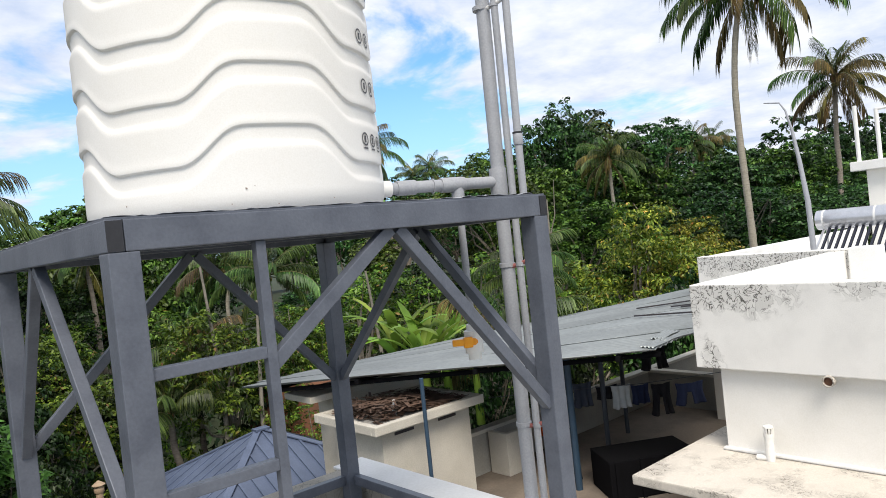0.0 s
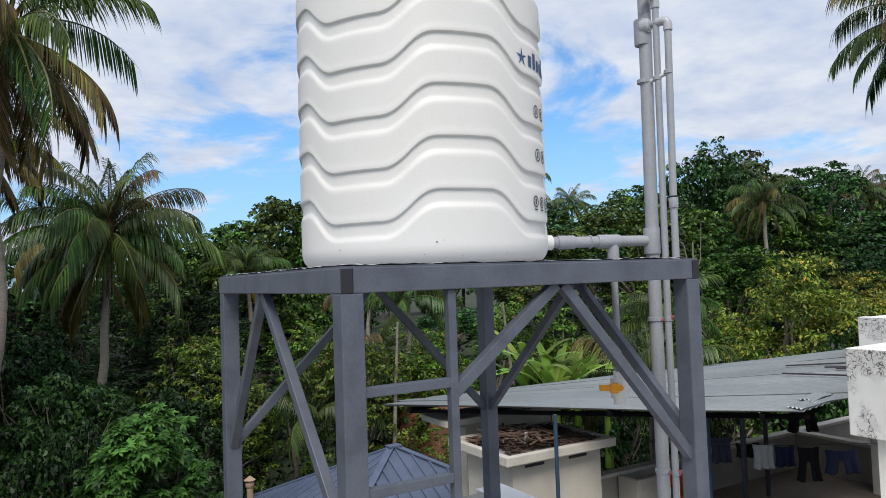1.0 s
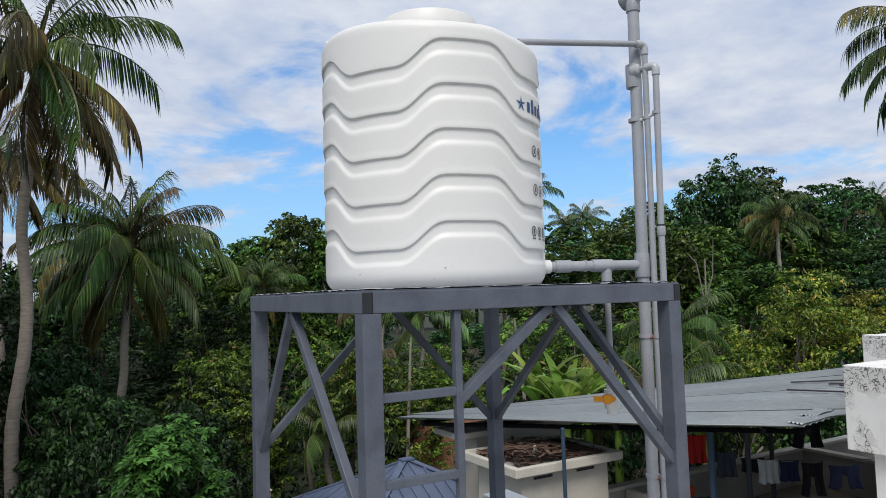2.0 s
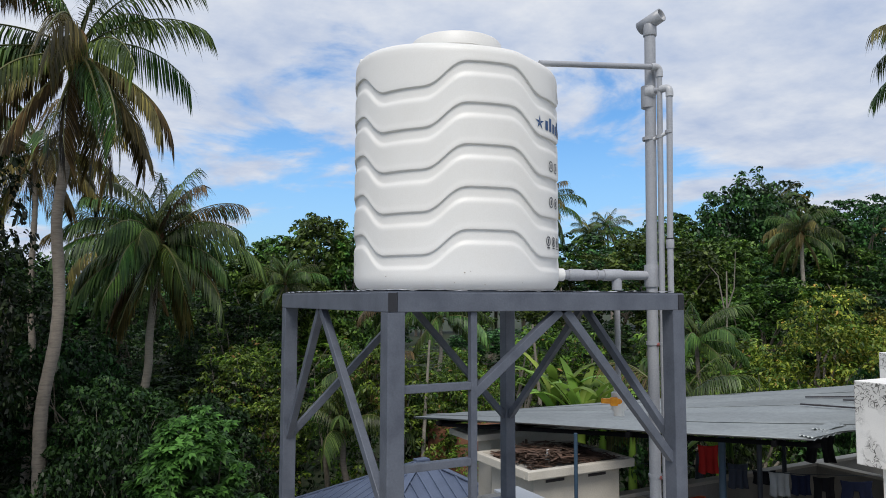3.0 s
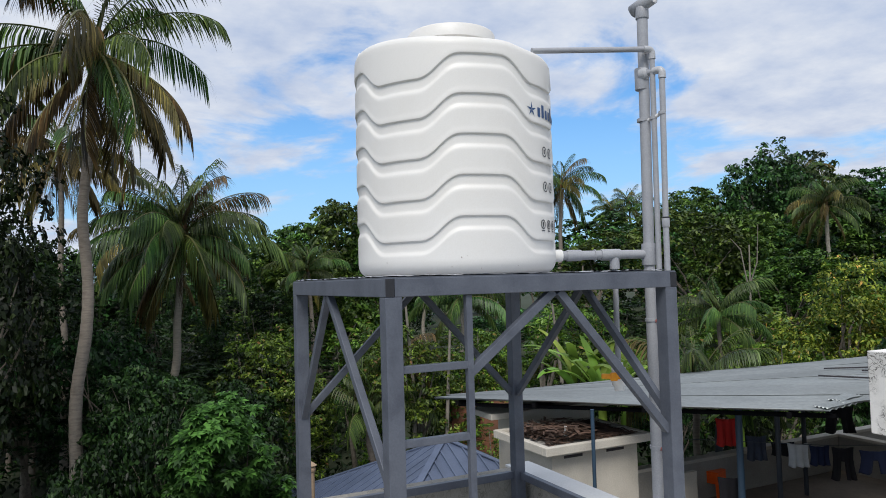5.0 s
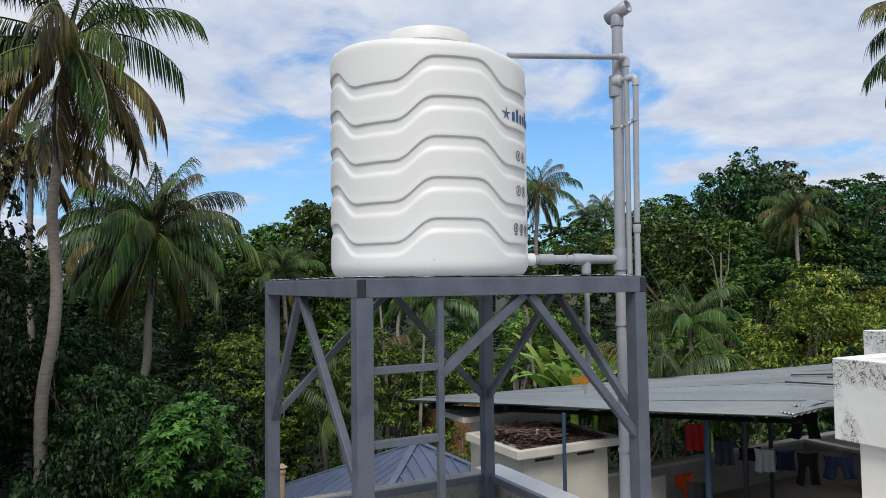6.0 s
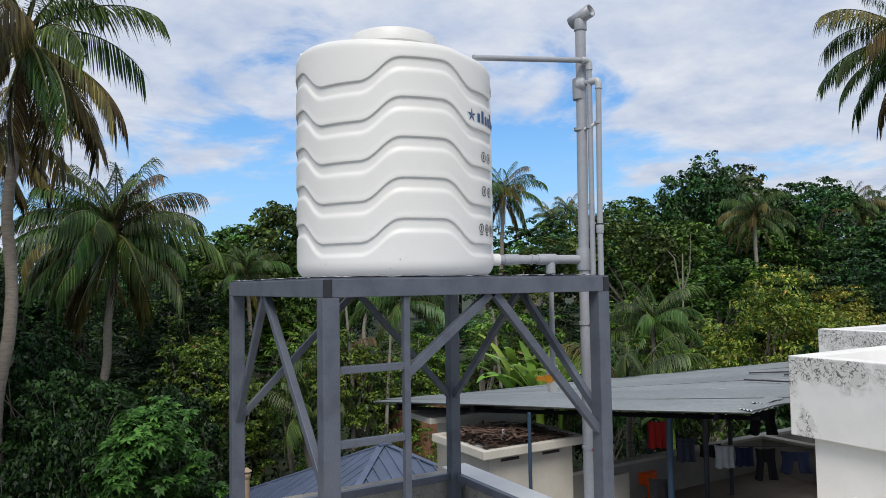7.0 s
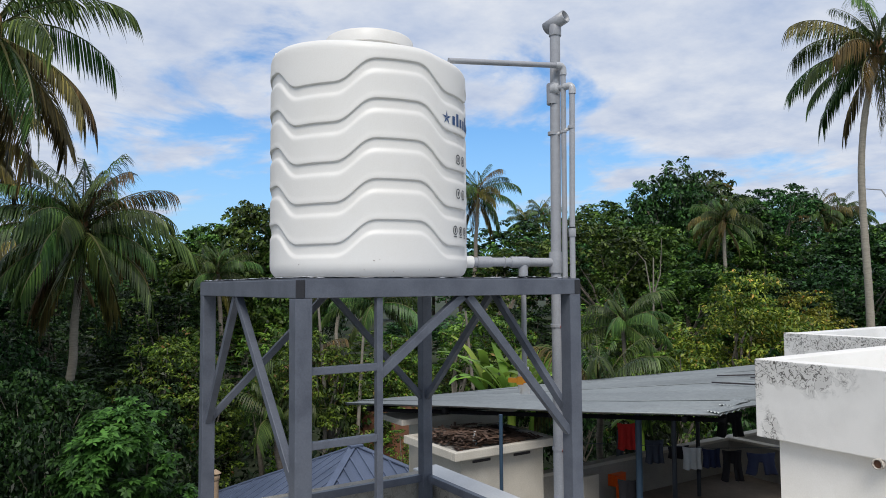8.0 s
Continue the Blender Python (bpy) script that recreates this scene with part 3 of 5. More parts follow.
def collar(p, d, r, length, parent, name="coupling", mat=PVC):
    p, d = Vector(p), Vector(d).normalized()
    h = length / 2
    pts = [p - d * h, p - d * h * 0.92, p + d * h * 0.92, p + d * h]
    return part(name, tube(pts, [r * 0.97, r, r, r * 0.97], 16), mat, parent, smooth=True)


def make_pipes():
    R = 0.0325
    t = pipe_thing("vent_pipe", "tall grey plastic vent pipe with a tee on top")
    part("riser", tube([(PX, PY, -4.6), (PX, PY, 0.7), (PX + 0.003, PY, 1.8), (PX + 0.013, PY - 0.012, 3.32)], R, 20), PVC, t, smooth=True)
    for z, h in ((0.72, 0.02), (1.86, 0.13), (2.92, 0.13), (1.47, 0.02), (2.67, 0.02)):
        collar((PX, PY, z), (0, 0, 1), R + (0.008 if h > 0.05 else 0.005), h, t, "coupling" if h > 0.05 else "clamp")
    e = Vector((0.22, -0.93, 0.28)).normalized()
    top = Vector((PX + 0.013, PY - 0.012, 3.375))
    tee = part("top_tee", tube([top - e * 0.07, top + e * 0.085], R + 0.008, 20, caps=False), PVC, t, "open pipe tee", smooth=True)
    tee.modifiers.new("wall", "SOLIDIFY").thickness = 0.006
    collar((PX + 0.013, PY - 0.012, 3.325), (0, 0, 1), R + 0.007, 0.07, t)
    # outlet from the tank to the stack, with a branch that drops to the tap
    u = Vector((PX - TC.x, PY - TC.y, 0)).normalized()
    q = Vector((TC.x, TC.y, 1.862))
    t = pipe_thing("outlet_pipe", "grey plastic outlet pipe from tank to stack")
    part("run", tube([q + u * 0.54, Vector((PX, PY, 1.862))], 0.027, 18), PVC, t, smooth=True)
    part("tank_flange", tube([q + u * 0.525, q + u * 0.575], 0.05, 8), WHITE_PVC, t, "white threaded tank connector")
    collar(q + u * 0.60, u, 0.036, 0.05, t, "union", WHITE_PVC)
    collar(q + u * 0.70, u, 0.033, 0.09, t)
    collar(q + u * 0.83, u, 0.0335, 0.006, t, "seam")
    collar(q + u * 0.93, u, 0.034, 0.12, t)
    tp = q + u * 0.955
    part("branch_tee", tube([tp, tp - Vector((0, 0, 0.085))], 0.029, 16), PVC, t, smooth=True)
    part("drop", tube([tp, (tp.x, tp.y, 1.21)], 0.0165, 14), PVC, t, smooth=True)
    collar((tp.x, tp.y, 1.73), (0, 0, 1), 0.02, 0.05, t)
    t = thing("ball_valve", "white ball valve with a bright orange handle", "valve", group="tank plumbing")
    c = Vector((tp.x, tp.y, 1.15))
    part("body", tube([c + Vector((0, 0, 0.075)), c + Vector((0, 0, 0.05)), c + Vector((0, 0, 0.045)), c - Vector((0, 0, 0.055)), c - Vector((0, 0, 0.05)), c - Vector((0, 0, 0.085))],
                      [0.028, 0.028, 0.042, 0.042, 0.03, 0.03], 14), WHITE_PVC, t, smooth=True)
    h = -RIGHT
    part("stem", tube([c, c - AHEAD * 0.045], 0.012, 10), ORANGE, t)
    k = beam(c - AHEAD * 0.045 + RIGHT * 0.004, c - AHEAD * 0.045 + h * 0.105 + Vector((0, 0, 0.004)), 0.018, 0.03, 0.006, side=AHEAD)
    beam(c - AHEAD * 0.045 + h * 0.012, c - AHEAD * 0.045 + h * 0.055, 0.026, 0.048, 0.008, k, side=AHEAD)
    part("handle", k, ORANGE, t, "orange lever handle")
    # fill pipe: up beside the stack, over to the tank's shoulder
    r = 0.0165
    def beside(right, ahead, z=0.0):
        p = Vector((PX, PY, z)) + RIGHT * right + AHEAD * ahead
        return Vector((p.x, p.y, z))

    t = pipe_thing("fill_pipe", "thin grey plastic fill pipe reaching the tank's shoulder")
    end = Vector((TC.x, TC.y, 0)) + Vector((0.80, -0.6, 0)).normalized() * 0.46 + Vector((0, 0, 3.01))
    corner = beside(0.056, -0.055, 3.085)
    down = beside(0.047, -0.052, 1.5)
    pts = [beside(0.046, -0.05, -4.6), down] + arc(down, corner, (end, 0.035)) + [end]
    part("run", tube(pts, r, 14), PVC, t, smooth=True)
    back = (end - corner).normalized()
    part("elbow", tube([corner + back * 0.06] + arc(corner + back * 0.06, corner, (corner - Vector((0, 0, 0.06)), 0.032)) + [corner - Vector((0, 0, 0.06))], r + 0.0045, 14), PVC_FITTING, t, "rounded pipe elbow", smooth=True)
    # overflow: leaves the stack high up and comes down beside it
    t = pipe_thing("overflow_pipe", "thin grey plastic overflow pipe bending out of the stack")
    s, c3 = beside(-0.005, -0.012, 2.945), beside(0.104, -0.09, 2.953)
    low3, joint = beside(0.088, -0.09, 1.5), beside(0.090, -0.09, 2.04)
    pts = [s] + arc(s, c3, (joint, 0.035)) + [joint, low3, beside(0.086, -0.09, -4.6)]
    part("run", tube(pts, r + 0.001, 14), PVC, t, smooth=True)
    back = (s - c3).normalized()
    ring = s - back * 0.035
    part("boss", tube([s, ring, ring - back * 0.012], [0.038, 0.038, 0.026], 18), PVC_FITTING, t, "threaded boss on the stack", smooth=True)
    part("elbow", tube([c3 + back * 0.055] + arc(c3 + back * 0.055, c3, (c3 - Vector((0, 0, 0.055)), 0.03)) + [c3 - Vector((0.0006, 0, 0.055))], r + 0.0055, 14), PVC_FITTING, t, "rounded pipe elbow", smooth=True)
    collar(joint, (0, 0, 1), r + 0.006, 0.05, t)
    collar(joint + Vector((0, 0, 0.03)), (0, 0, 1), r + 0.0065, 0.008, t, "seam", STEEL_DARK)
    for z in (2.67, 1.47, 0.72):
        two, three = beside(0.05, -0.052, z), beside(0.09 + 0.005 * (z > 2), -0.09, z + 0.02)
        part("clip", tube([(PX, PY, z - 0.012), two, three], 0.0105, 10), PVC_LIGHT if z > 2 else RED_BAND, t, "pipe clip tying the three pipes", smooth=True)
        collar(three, (0, 0, 1), r + 0.005, 0.018, t, "clamp")
        collar(two, (0, 0, 1), r + 0.005, 0.018, t, "clamp")


make_pipes()


# ---- white house next door: parapets, wall, sunshade ledge ----
def make_white_house():
    t = thing("white_house", "white plastered flat-roofed house with algae-stained parapets", "house")
    w = part("parapet", box(6.5, -6.0, -0.06, 6.72, 2.25, 0.84, 0.012), PLASTER, t, "white parapet with black algae")
    part("parapet", box(6.72, 2.03, -0.06, 10.5, 2.25, 0.84, 0.012), PLASTER_LOW, t)
    part("roof_slab", box(6.73, -6.0, 0.1, 16.0, 2.02, 0.22), WHITEWASH, t)
    part("wall", box(6.62, -6.0, -5.2, 6.9, 2.04, -0.06), PLASTER_LOW, t)
    part("wall", box(6.9, 1.84, -5.2, 10.5, 2.04, -0.06), PLASTER_LOW, t)
    part("plinth_strip", box(6.56, -6.0, -0.955, 6.63, 2.07, -0.925, 0.012), WHITEWASH, t)
    led = part("sunshade_ledge", box(5.42, -6.0, -1.06, 6.64, 2.47, -0.96, 0.015), LEDGE, t, "mouldy concrete sunshade ledge")
    part("ledge_side", box(6.64, 2.06, -1.06, 9.6, 2.47, -0.96, 0.015), LEDGE, t)
    # the roof's far wing with its own parapet
    part("far_parapet", box(10.5, 1.62, 0.0, 10.72, 4.34, 0.87, 0.012), PLASTER, t, "stained inner parapet")
    part("far_parapet", box(10.72, 4.1, 0.0, 18.0, 4.33, 0.86, 0.012), WHITEWASH, t)
    part("far_pier", box(10.44, 1.6, 0.22, 10.76, 1.98, 0.89, 0.012), WHITEWASH, t)
    part("far_wall", box(10.55, 2.06, -5.2, 18.0, 4.28, -0.001), PLASTER_LOW, t)
    part("far_roof", box(10.73, 2.05, 0.001, 18.0, 4.09, 0.2), WHITEWASH, t)
    bm = tube([(6.455, 0.90, -0.10), (6.52, 0.90, -0.10)], 0.055, 18, caps=False)
    ring = part("drain_outlet", bm, LEDGE, t, "round stained drain outlet", smooth=True)
    ring.modifiers.new("wall", "SOLIDIFY").thickness = 0.012
    part("drain_plug", tube([(6.475, 0.90, -0.10), (6.5, 0.90, -0.10)], 0.04, 14), EARTH, ring)
    sp = thing("vent_cowl", "short white vent pipe with a slotted cowl on the ledge", "vent pipe")
    x, y = 6.47, 1.52
    part("pipe", tube([(x, y, -0.96), (x, y, -0.70)], 0.045, 16), WHITE_PVC, sp, smooth=True)
    part("base_bend", tube([(x - 0.02, y + 0.13, -0.935), (x, y, -0.935)], 0.03, 12), WHITE_PVC, sp, smooth=True)
    part("collar", tube([(x, y, -0.71), (x, y, -0.68)], 0.05, 16), WHITE_PVC, sp, smooth=True)
    for i in range(10):
        a = 2 * math.pi * i / 10
        part("slat", box(x + 0.042 * math.cos(a) - 0.007, y + 0.042 * math.sin(a) - 0.007, -0.68, x + 0.042 * math.cos(a) + 0.007, y + 0.042 * math.sin(a) + 0.007, -0.62), WHITE_PVC, sp)
    part("core", tube([(x, y, -0.68), (x, y, -0.62)], 0.03, 12), IRON, sp)
    part("cap", tube([(x, y, -0.62), (x, y, -0.605), (x, y, -0.595)], [0.05, 0.048, 0.03], 16), WHITE_PVC, sp, smooth=True)
    # roof furniture
    h = thing("solar_water_heater", "roof-mounted solar heater, steel drum over dark tubes", "solar heater", at=Matrix.Translation((12.5, 2.4, 0.2)))
    part("drum", tube([(0, 0.73, 1.06), (0, 0.70, 1.06), (0, -1.3, 1.06), (0, -1.33, 1.06)], [0.11, 0.17, 0.17, 0.11], 28), CHROME, h, "dull steel drum", smooth=True)
    for y in (0.6, -0.2, -1.1):
        part("band", tube([(0, y, 1.06), (0, y - 0.03, 1.06)], 0.173, 28), WHITEWASH, h, smooth=True)
    for i in range(16):
        y = 0.5 - 0.105 * i
        part("collector_tube", tube([(-0.05, y, 0.93), (-1.0, y, 0.22)], 0.026, 8), TUBE_GLASS, h)
    for y in (0.6, -1.15):
        part("leg", beam((0.1, y, 0), (0.05, y, 0.95), 0.03, 0.03), CHROME, h)
        part("side_bar", beam((-1.05, y, 0.17), (-0.02, y, 0.93), 0.03, 0.03), CHROME, h)
        part("strut", beam((-0.5, y, 0.0), (0.06, y, 0.6), 0.025, 0.025), CHROME, h)
    p = thing("lamp_pole", "slim tapering pole with a thin curved lamp arm", "pole")
    part("shaft", tube([(12.0, 3.02, 0.2), (12.0, 3.05, 1.6), (12.0, 3.12, 2.3), (12.0, 3.2, 2.9)], [0.05, 0.045, 0.036, 0.025], 12), PVC, p, smooth=True)
    part("arm", tube([(12.0, 3.2, 2.88), (12.0, 3.27, 3.2), (12.0, 3.36, 3.35), (12.0, 3.62, 3.4)], [0.022, 0.017, 0.013, 0.01], 8), PVC, p, smooth=True)
    # stair head far across the roof
    s = thing("stair_head", "white plastered stair head with rails on its roof", "rooftop room")
    part("wall", box(18.2, -1.0, 0.0, 21.2, 4.05, 2.2), PLASTER_LOW, s)
    part("cornice", box(17.95, -1.2, 2.2, 21.4, 4.32, 2.42, 0.02), WHITEWASH, s)
    for y, z in ((4.15, 3.75), (3.7, 3.6), (2.9, 3.6)):
        part("post", tube([(18.1, y, 2.42), (18.1, y, z)], 0.05, 8), WHITEWASH, s)
    part("rail", tube([(18.1, 3.7, 3.58), (18.1, 2.9, 3.6)], 0.035, 8), WHITEWASH, s)


make_white_house()


# ---- the neighbour's lower yard ----
YARD = -1.9


def make_yard():
    def deck(name, corners, low, high, mat):
        bm = bmesh.new()
        top = [bm.verts.new((x, y, high)) for x, y in corners]
        bot = [bm.verts.new((x, y, low)) for x, y in corners]
        bm.faces.new(top)
        bm.faces.new(bot[::-1])
        for i in range(len(corners)):
            j = (i + 1) % len(corners)
            bm.faces.new((top[i], bot[i], bot[j], top[j]))
        return part(name, bm, mat)

    g = deck("pavement", [(4.0, 2.62), (15.0, 2.62), (15.0, 5.97), (6.7, 5.97), (6.7, 7.7), (4.0, 7.7)], YARD - 0.15, YARD, FLOOR)
    tagged(g, "dusty cement yard under the tin shed", "yard floor", kind="structure")
    b = deck("wall_yard_base", [(4.1, 2.72), (14.9, 2.72), (14.9, 5.9), (6.6, 5.9), (6.6, 7.6), (4.1, 7.6)], -5.3, YARD - 0.151, PLASTER_LOW)
    tagged(b, "plain walls below the yard deck", "wall", kind="structure")
    w = part("wall_yard", box(6.12, 5.85, YARD, 15.0, 5.97, -1.30), YARD_WALL)
    tagged(w, "grey weathered low yard wall with pale coping", "wall", kind="structure")
    part("coping", box(6.12, 5.82, -1.30, 15.0, 6.0, -1.245, 0.008), CREAM, w, "pale cement coping")
    w = part("wall_yard_side", box(11.0, 2.66, YARD, 11.12, 5.84, -1.30), YARD_WALL)
    tagged(w, "grey low cross wall in the yard", "wall", kind="structure")
    part("coping", box(10.97, 2.66, -1.30, 11.15, 5.815, -1.245, 0.008), CREAM, w, "pale cement coping")


make_yard()


def make_outhouse():
    t = thing("outhouse", "small cream flat-roofed outhouse with litter on its roof", "outhouse")
    x0, y0, x1, y1, z = 4.22, 5.2, 6.05, 6.62, -0.5
    part("wall", box(x0 + 0.22, y0 + 0.2, YARD, x1 - 0.12, y1 - 0.15, z - 0.15), CREAM, t)
    part("roof_slab", box(x0 + 0.05, y0 + 0.05, z - 0.15, x1 - 0.05, y1 - 0.05, z - 0.07), SLAB, t)
    for i, b in enumerate(((x0, y0, x1, y0 + 0.09), (x0, y1 - 0.09, x1, y1), (x0, y0 + 0.09, x0 + 0.09, y1 - 0.09), (x1 - 0.09, y0 + 0.09, x1, y1 - 0.09))):
        part("roof_edge", box(b[0], b[1], z - 0.152, b[2], b[3], z - 0.035, 0.012), CREAM, t)
    for x in (x0 + 0.42, x0 + 1.15):
        part("vent_slot", box(x, y0 + 0.192, z - 0.262, x + 0.31, y0 + 0.21, z - 0.225), IRON, t, "narrow dark vent slot")
    rnd = random.Random(8)
    litter = bmesh.new()
    for i in range(1100):
        x, y = rnd.uniform(x0 + 0.17, x1 - 0.2), rnd.uniform(y0 + 0.17, y1 - 0.2)
        a, l = rnd.uniform(0, 6.28), rnd.uniform(0.03, 0.13)
        h = rnd.uniform(0.01, 0.19 if (x - x0 - 0.6) ** 2 + (y - y0 - 0.6) ** 2 < 0.25 else 0.05)
        p = Vector((x, y, z - 0.068 + h))
        o = Vector((math.cos(a), math.sin(a), rnd.uniform(-0.2, 0.2))) * l
        s = Vector((-math.sin(a), math.cos(a), rnd.uniform(-0.4, 0.4))) * l * 0.16
        vs = [litter.verts.new(p + k) for k in (-o - s, o - s, o + s, -o + s)]
        litter.faces.new(vs)
    lit = part("dry_litter", litter, LITTER)
    tagged(lit, "dry brown sticks and leaves on the outhouse roof", "litter", kind="stuff")
    b = thing("bottle", "small pale plastic bottle standing in roof litter", "bottle")
    c = Vector((x0 + 0.62, y0 + 0.42, z - 0.07))
    part("body", tube([c, c + Vector((0, 0, 0.13)), c + Vector((0, 0, 0.15)), c + Vector((0, 0, 0.17))], [0.033, 0.033, 0.018, 0.016], 12), WHITE_PVC, b, smooth=True)
    part("cap", tube([c + Vector((0, 0, 0.17)), c + Vector((0, 0, 0.19))], 0.019, 10), WHITEWASH, b)
    # a second, lower slab behind
    s = thing("rear_outhouse", "weathered concrete slab roof of a shed behind", "outhouse")
    part("roof_slab", box(4.25, 6.72, -0.42, 6.5, 7.45, -0.33, 0.01), CREAM, s)
    part("wall", box(4.7, 6.9, YARD, 6.3, 7.3, -0.42), CREAM, s)
    # low walls in the yard beyond the outhouse
    t = thing("low_partition", "cream low partition walls at the yard's edge", "partition")
    part("panel", box(6.62, 5.42, YARD, 6.70, 5.8, YARD + 0.62, 0.01), CREAM, t)
    part("panel", box(6.70, 5.42, YARD, 7.1, 5.50, YARD + 0.62, 0.01), CREAM, t)


make_outhouse()


def make_shed():
    t = thing("tin_shed", "open shed with a weathered corrugated tin roof on posts", "shed")
    A, B, C, D = plan(-1.48, 11.0, -0.10), plan(3.39, 8.9, 0.06), plan(0.1, 14.7, -0.52), plan(6.1, 13.3, 0.19)
    B2, B3, E = Vector((10.32, 3.05, 0.26)), Vector((10.4, 4.55, 0.24)), plan(7.15, 13.65, 0.24)

    def far_end(s):
        """The roof's far end, which steps round the corner of the white house."""
        if s < 0.45:
            return B.lerp(B2, s / 0.45)
        return B2.lerp(B3, (s - 0.45) / 0.3) if s < 0.75 else B3.lerp(E, min(1.05, (s - 0.75) / 0.25))

    n = 7
    for i in range(n):
        a0, a1 = i / n, (i + 1) / n + 0.012
        bm = bmesh.new()
        steps, wave = 20, []
        rnd = random.Random(i)
        cut0, cut1 = rnd.uniform(-0.036, -0.014), rnd.uniform(-0.01, 0.012)
        for k in range(steps * 2 + 1):
            s = a0 + (a1 - a0) * k / (steps * 2)
            z = 0.014 * math.cos(k * math.pi / 2) + 0.006 * (i % 2)
            row = []
            for u in (cut0, 0.35, 0.7, 1 + cut1):
                e0, e1 = A.lerp(C, s), far_end(s)
                q = e0.lerp(e1, u)
                row.append(bm.verts.new((q.x, q.y, q.z + z + 0.01 * math.sin(7 * u + i))))
            wave.append(row)
        for u, v in zip(wave, wave[1:]):
            for j in range(3):
                bm.faces.new((u[j], u[j + 1], v[j + 1], v[j]))
        sh = part("roof_sheet", bm, ZINC, t, smooth="all")
        sh.modifiers.new("gauge", "SOLIDIFY").thickness = 0.004
    # rafters and purlins: the underside's shade is put into their colour
    for u in (0.06, 0.3, 0.6, 0.93):
        p, q = A.lerp(B, u), C.lerp(D, u)
        part("rafter", beam(p - Vector((0, 0, 0.06)), q - Vector((0, 0, 0.06)), 0.05, 0.07, side=(1, 0, 0)), SHADE_BLACK, t)
    for s in (0.03, 0.5, 0.97):
        p, q = A.lerp(C, s), far_end(s)
        part("purlin", beam(p.lerp(q, 0.05) - Vector((0, 0, 0.09)), q - Vector((0, 0, 0.09)), 0.05, 0.06, side=(0, 0, 1)), SHADE_BLACK, t)
    for r, a, z, w, mat in ((0.765, 9.72, -0.05, 0.052, BLUE_POST), (2.77, 10.15, -0.12, 0.095, BLUE_POST), (3.55, 11.0, -0.12, 0.075, DARK_POST), (4.35, 12.2, -0.08, 0.07, DARK_POST), (0.6, 14.2, -0.6, 0.07, DARK_POST)):
        p = plan(r, a)
        part("post", tube([(p.x, p.y, YARD), (p.x, p.y, z)], w / 2, 12), mat, t, "blue painted pipe post" if mat is BLUE_POST else "", smooth=True)
    # loose lengths of angle iron lie on the roof
    for (u0, s0), (u1, s1), w in (((0.735, 0.40), (0.92, 0.30), 0.035), ((0.775, 0.58), (0.95, 0.50), 0.03), ((0.80, 0.47), (0.95, 0.40), 0.035), ((0.82, 0.43), (0.97, 0.36), 0.045)):
        p = A.lerp(C, s0).lerp(far_end(s0), u0) + Vector((0, 0, 0.055))
        q = A.lerp(C, s1).lerp(far_end(s1), u1) + Vector((0, 0, 0.055))
        ob = part("iron_bar", beam(p, q, w * 0.8, 0.022, 0.002), IRON)
        tagged(ob, "loose dark rusty angle iron lying on the tin roof", "iron bar", group="scrap iron on the shed")


make_shed()


def make_scrap_sheets():
    """Bent offcuts of roofing that lie over the shed's near corner."""
    for i, (x0, y0, z0, ln, wd, turn, tip) in enumerate(((7.02, 2.98, 0.105, 0.7, 0.2, 3, 2), (7.45, 2.94, 0.115, 0.8, 0.16, -5, 1), (7.35, 3.12, 0.13, 0.5, 0.2, 8, 2))):
        bm = bmesh.new()
        rows = []
        for u in range(13):
            row = []
            for v in range(17):
                x, y = (u / 12 - 0.5) * ln, (v / 16 - 0.5) * wd
                curl = 0.05 * max(0.0, u / 12 - 0.6) ** 2 * (1 if i % 2 else -0.4)
                row.append(bm.verts.new((x, y, 0.012 * math.cos(v * math.pi / 2) + curl + 0.01 * noise.noise((x * 5, y * 5, i)))))
            rows.append(row)
        for p, q in zip(rows, rows[1:]):
            for v in range(16):
                bm.faces.new((p[v], q[v], q[v + 1], p[v + 1]))
        c = Vector((x0, y0, z0))
        ob = part("roofing_offcut", bm, ZINC, smooth="all", at=Matrix.Translation(c) @ pose(0, 0, 0, 0, -tip, turn))
        ob.modifiers.new("gauge", "SOLIDIFY").thickness = 0.004
        tagged(ob, "bent offcut of corrugated tin on the shed roof", "tin sheet", group="tin offcuts")


make_scrap_sheets()


def cloth(name, label, r, a, top, wid, hgt, mat, legs=False, category="garment"):
    """A garment that hangs from the line: folds, a sagging hem, two legs where it has them."""
    rnd = random.Random(name + str(r))
    nx, nz = 16, 14
    bm = bmesh.new()
    o = plan(r, a)
    verts = {}
    for i in range(nx + 1):
        for j in range(nz + 1):
            u, v = i / nx, j / nz
            gap = 0.0
            if legs and v > 0.38:
                gap = 0.035 * (1 if u > 0.5 else -1) * (v - 0.3)
            fold = 0.028 * math.sin(u * 17 + rnd.random() * 0.3) * (0.3 + v)
            side = (u - 0.5) * wid * (1 - 0.12 * math.sin(v * 3)) + gap
            p = o + RIGHT * side + AHEAD * fold
            verts[i, j] = bm.verts.new((p.x, p.y, top - hgt * v * (1 + 0.03 * math.sin(u * 9)) - 0.02 * math.sin(u * math.pi)))
    for i in range(nx):
        for j in range(nz):
            if legs and j / nz > 0.38 and i in (7, 8):
                continue
            bm.faces.new((verts[i, j], verts[i + 1, j], verts[i + 1, j + 1], verts[i, j + 1]))
    bmesh.ops.delete(bm, geom=[v for v in bm.verts if not v.link_faces], context="VERTS")
    ob = part(name, bm, mat, smooth="all")
    ob.modifiers.new("cloth", "SOLIDIFY").thickness = 0.008
    return tagged(ob, label, category, group="washing on the line")


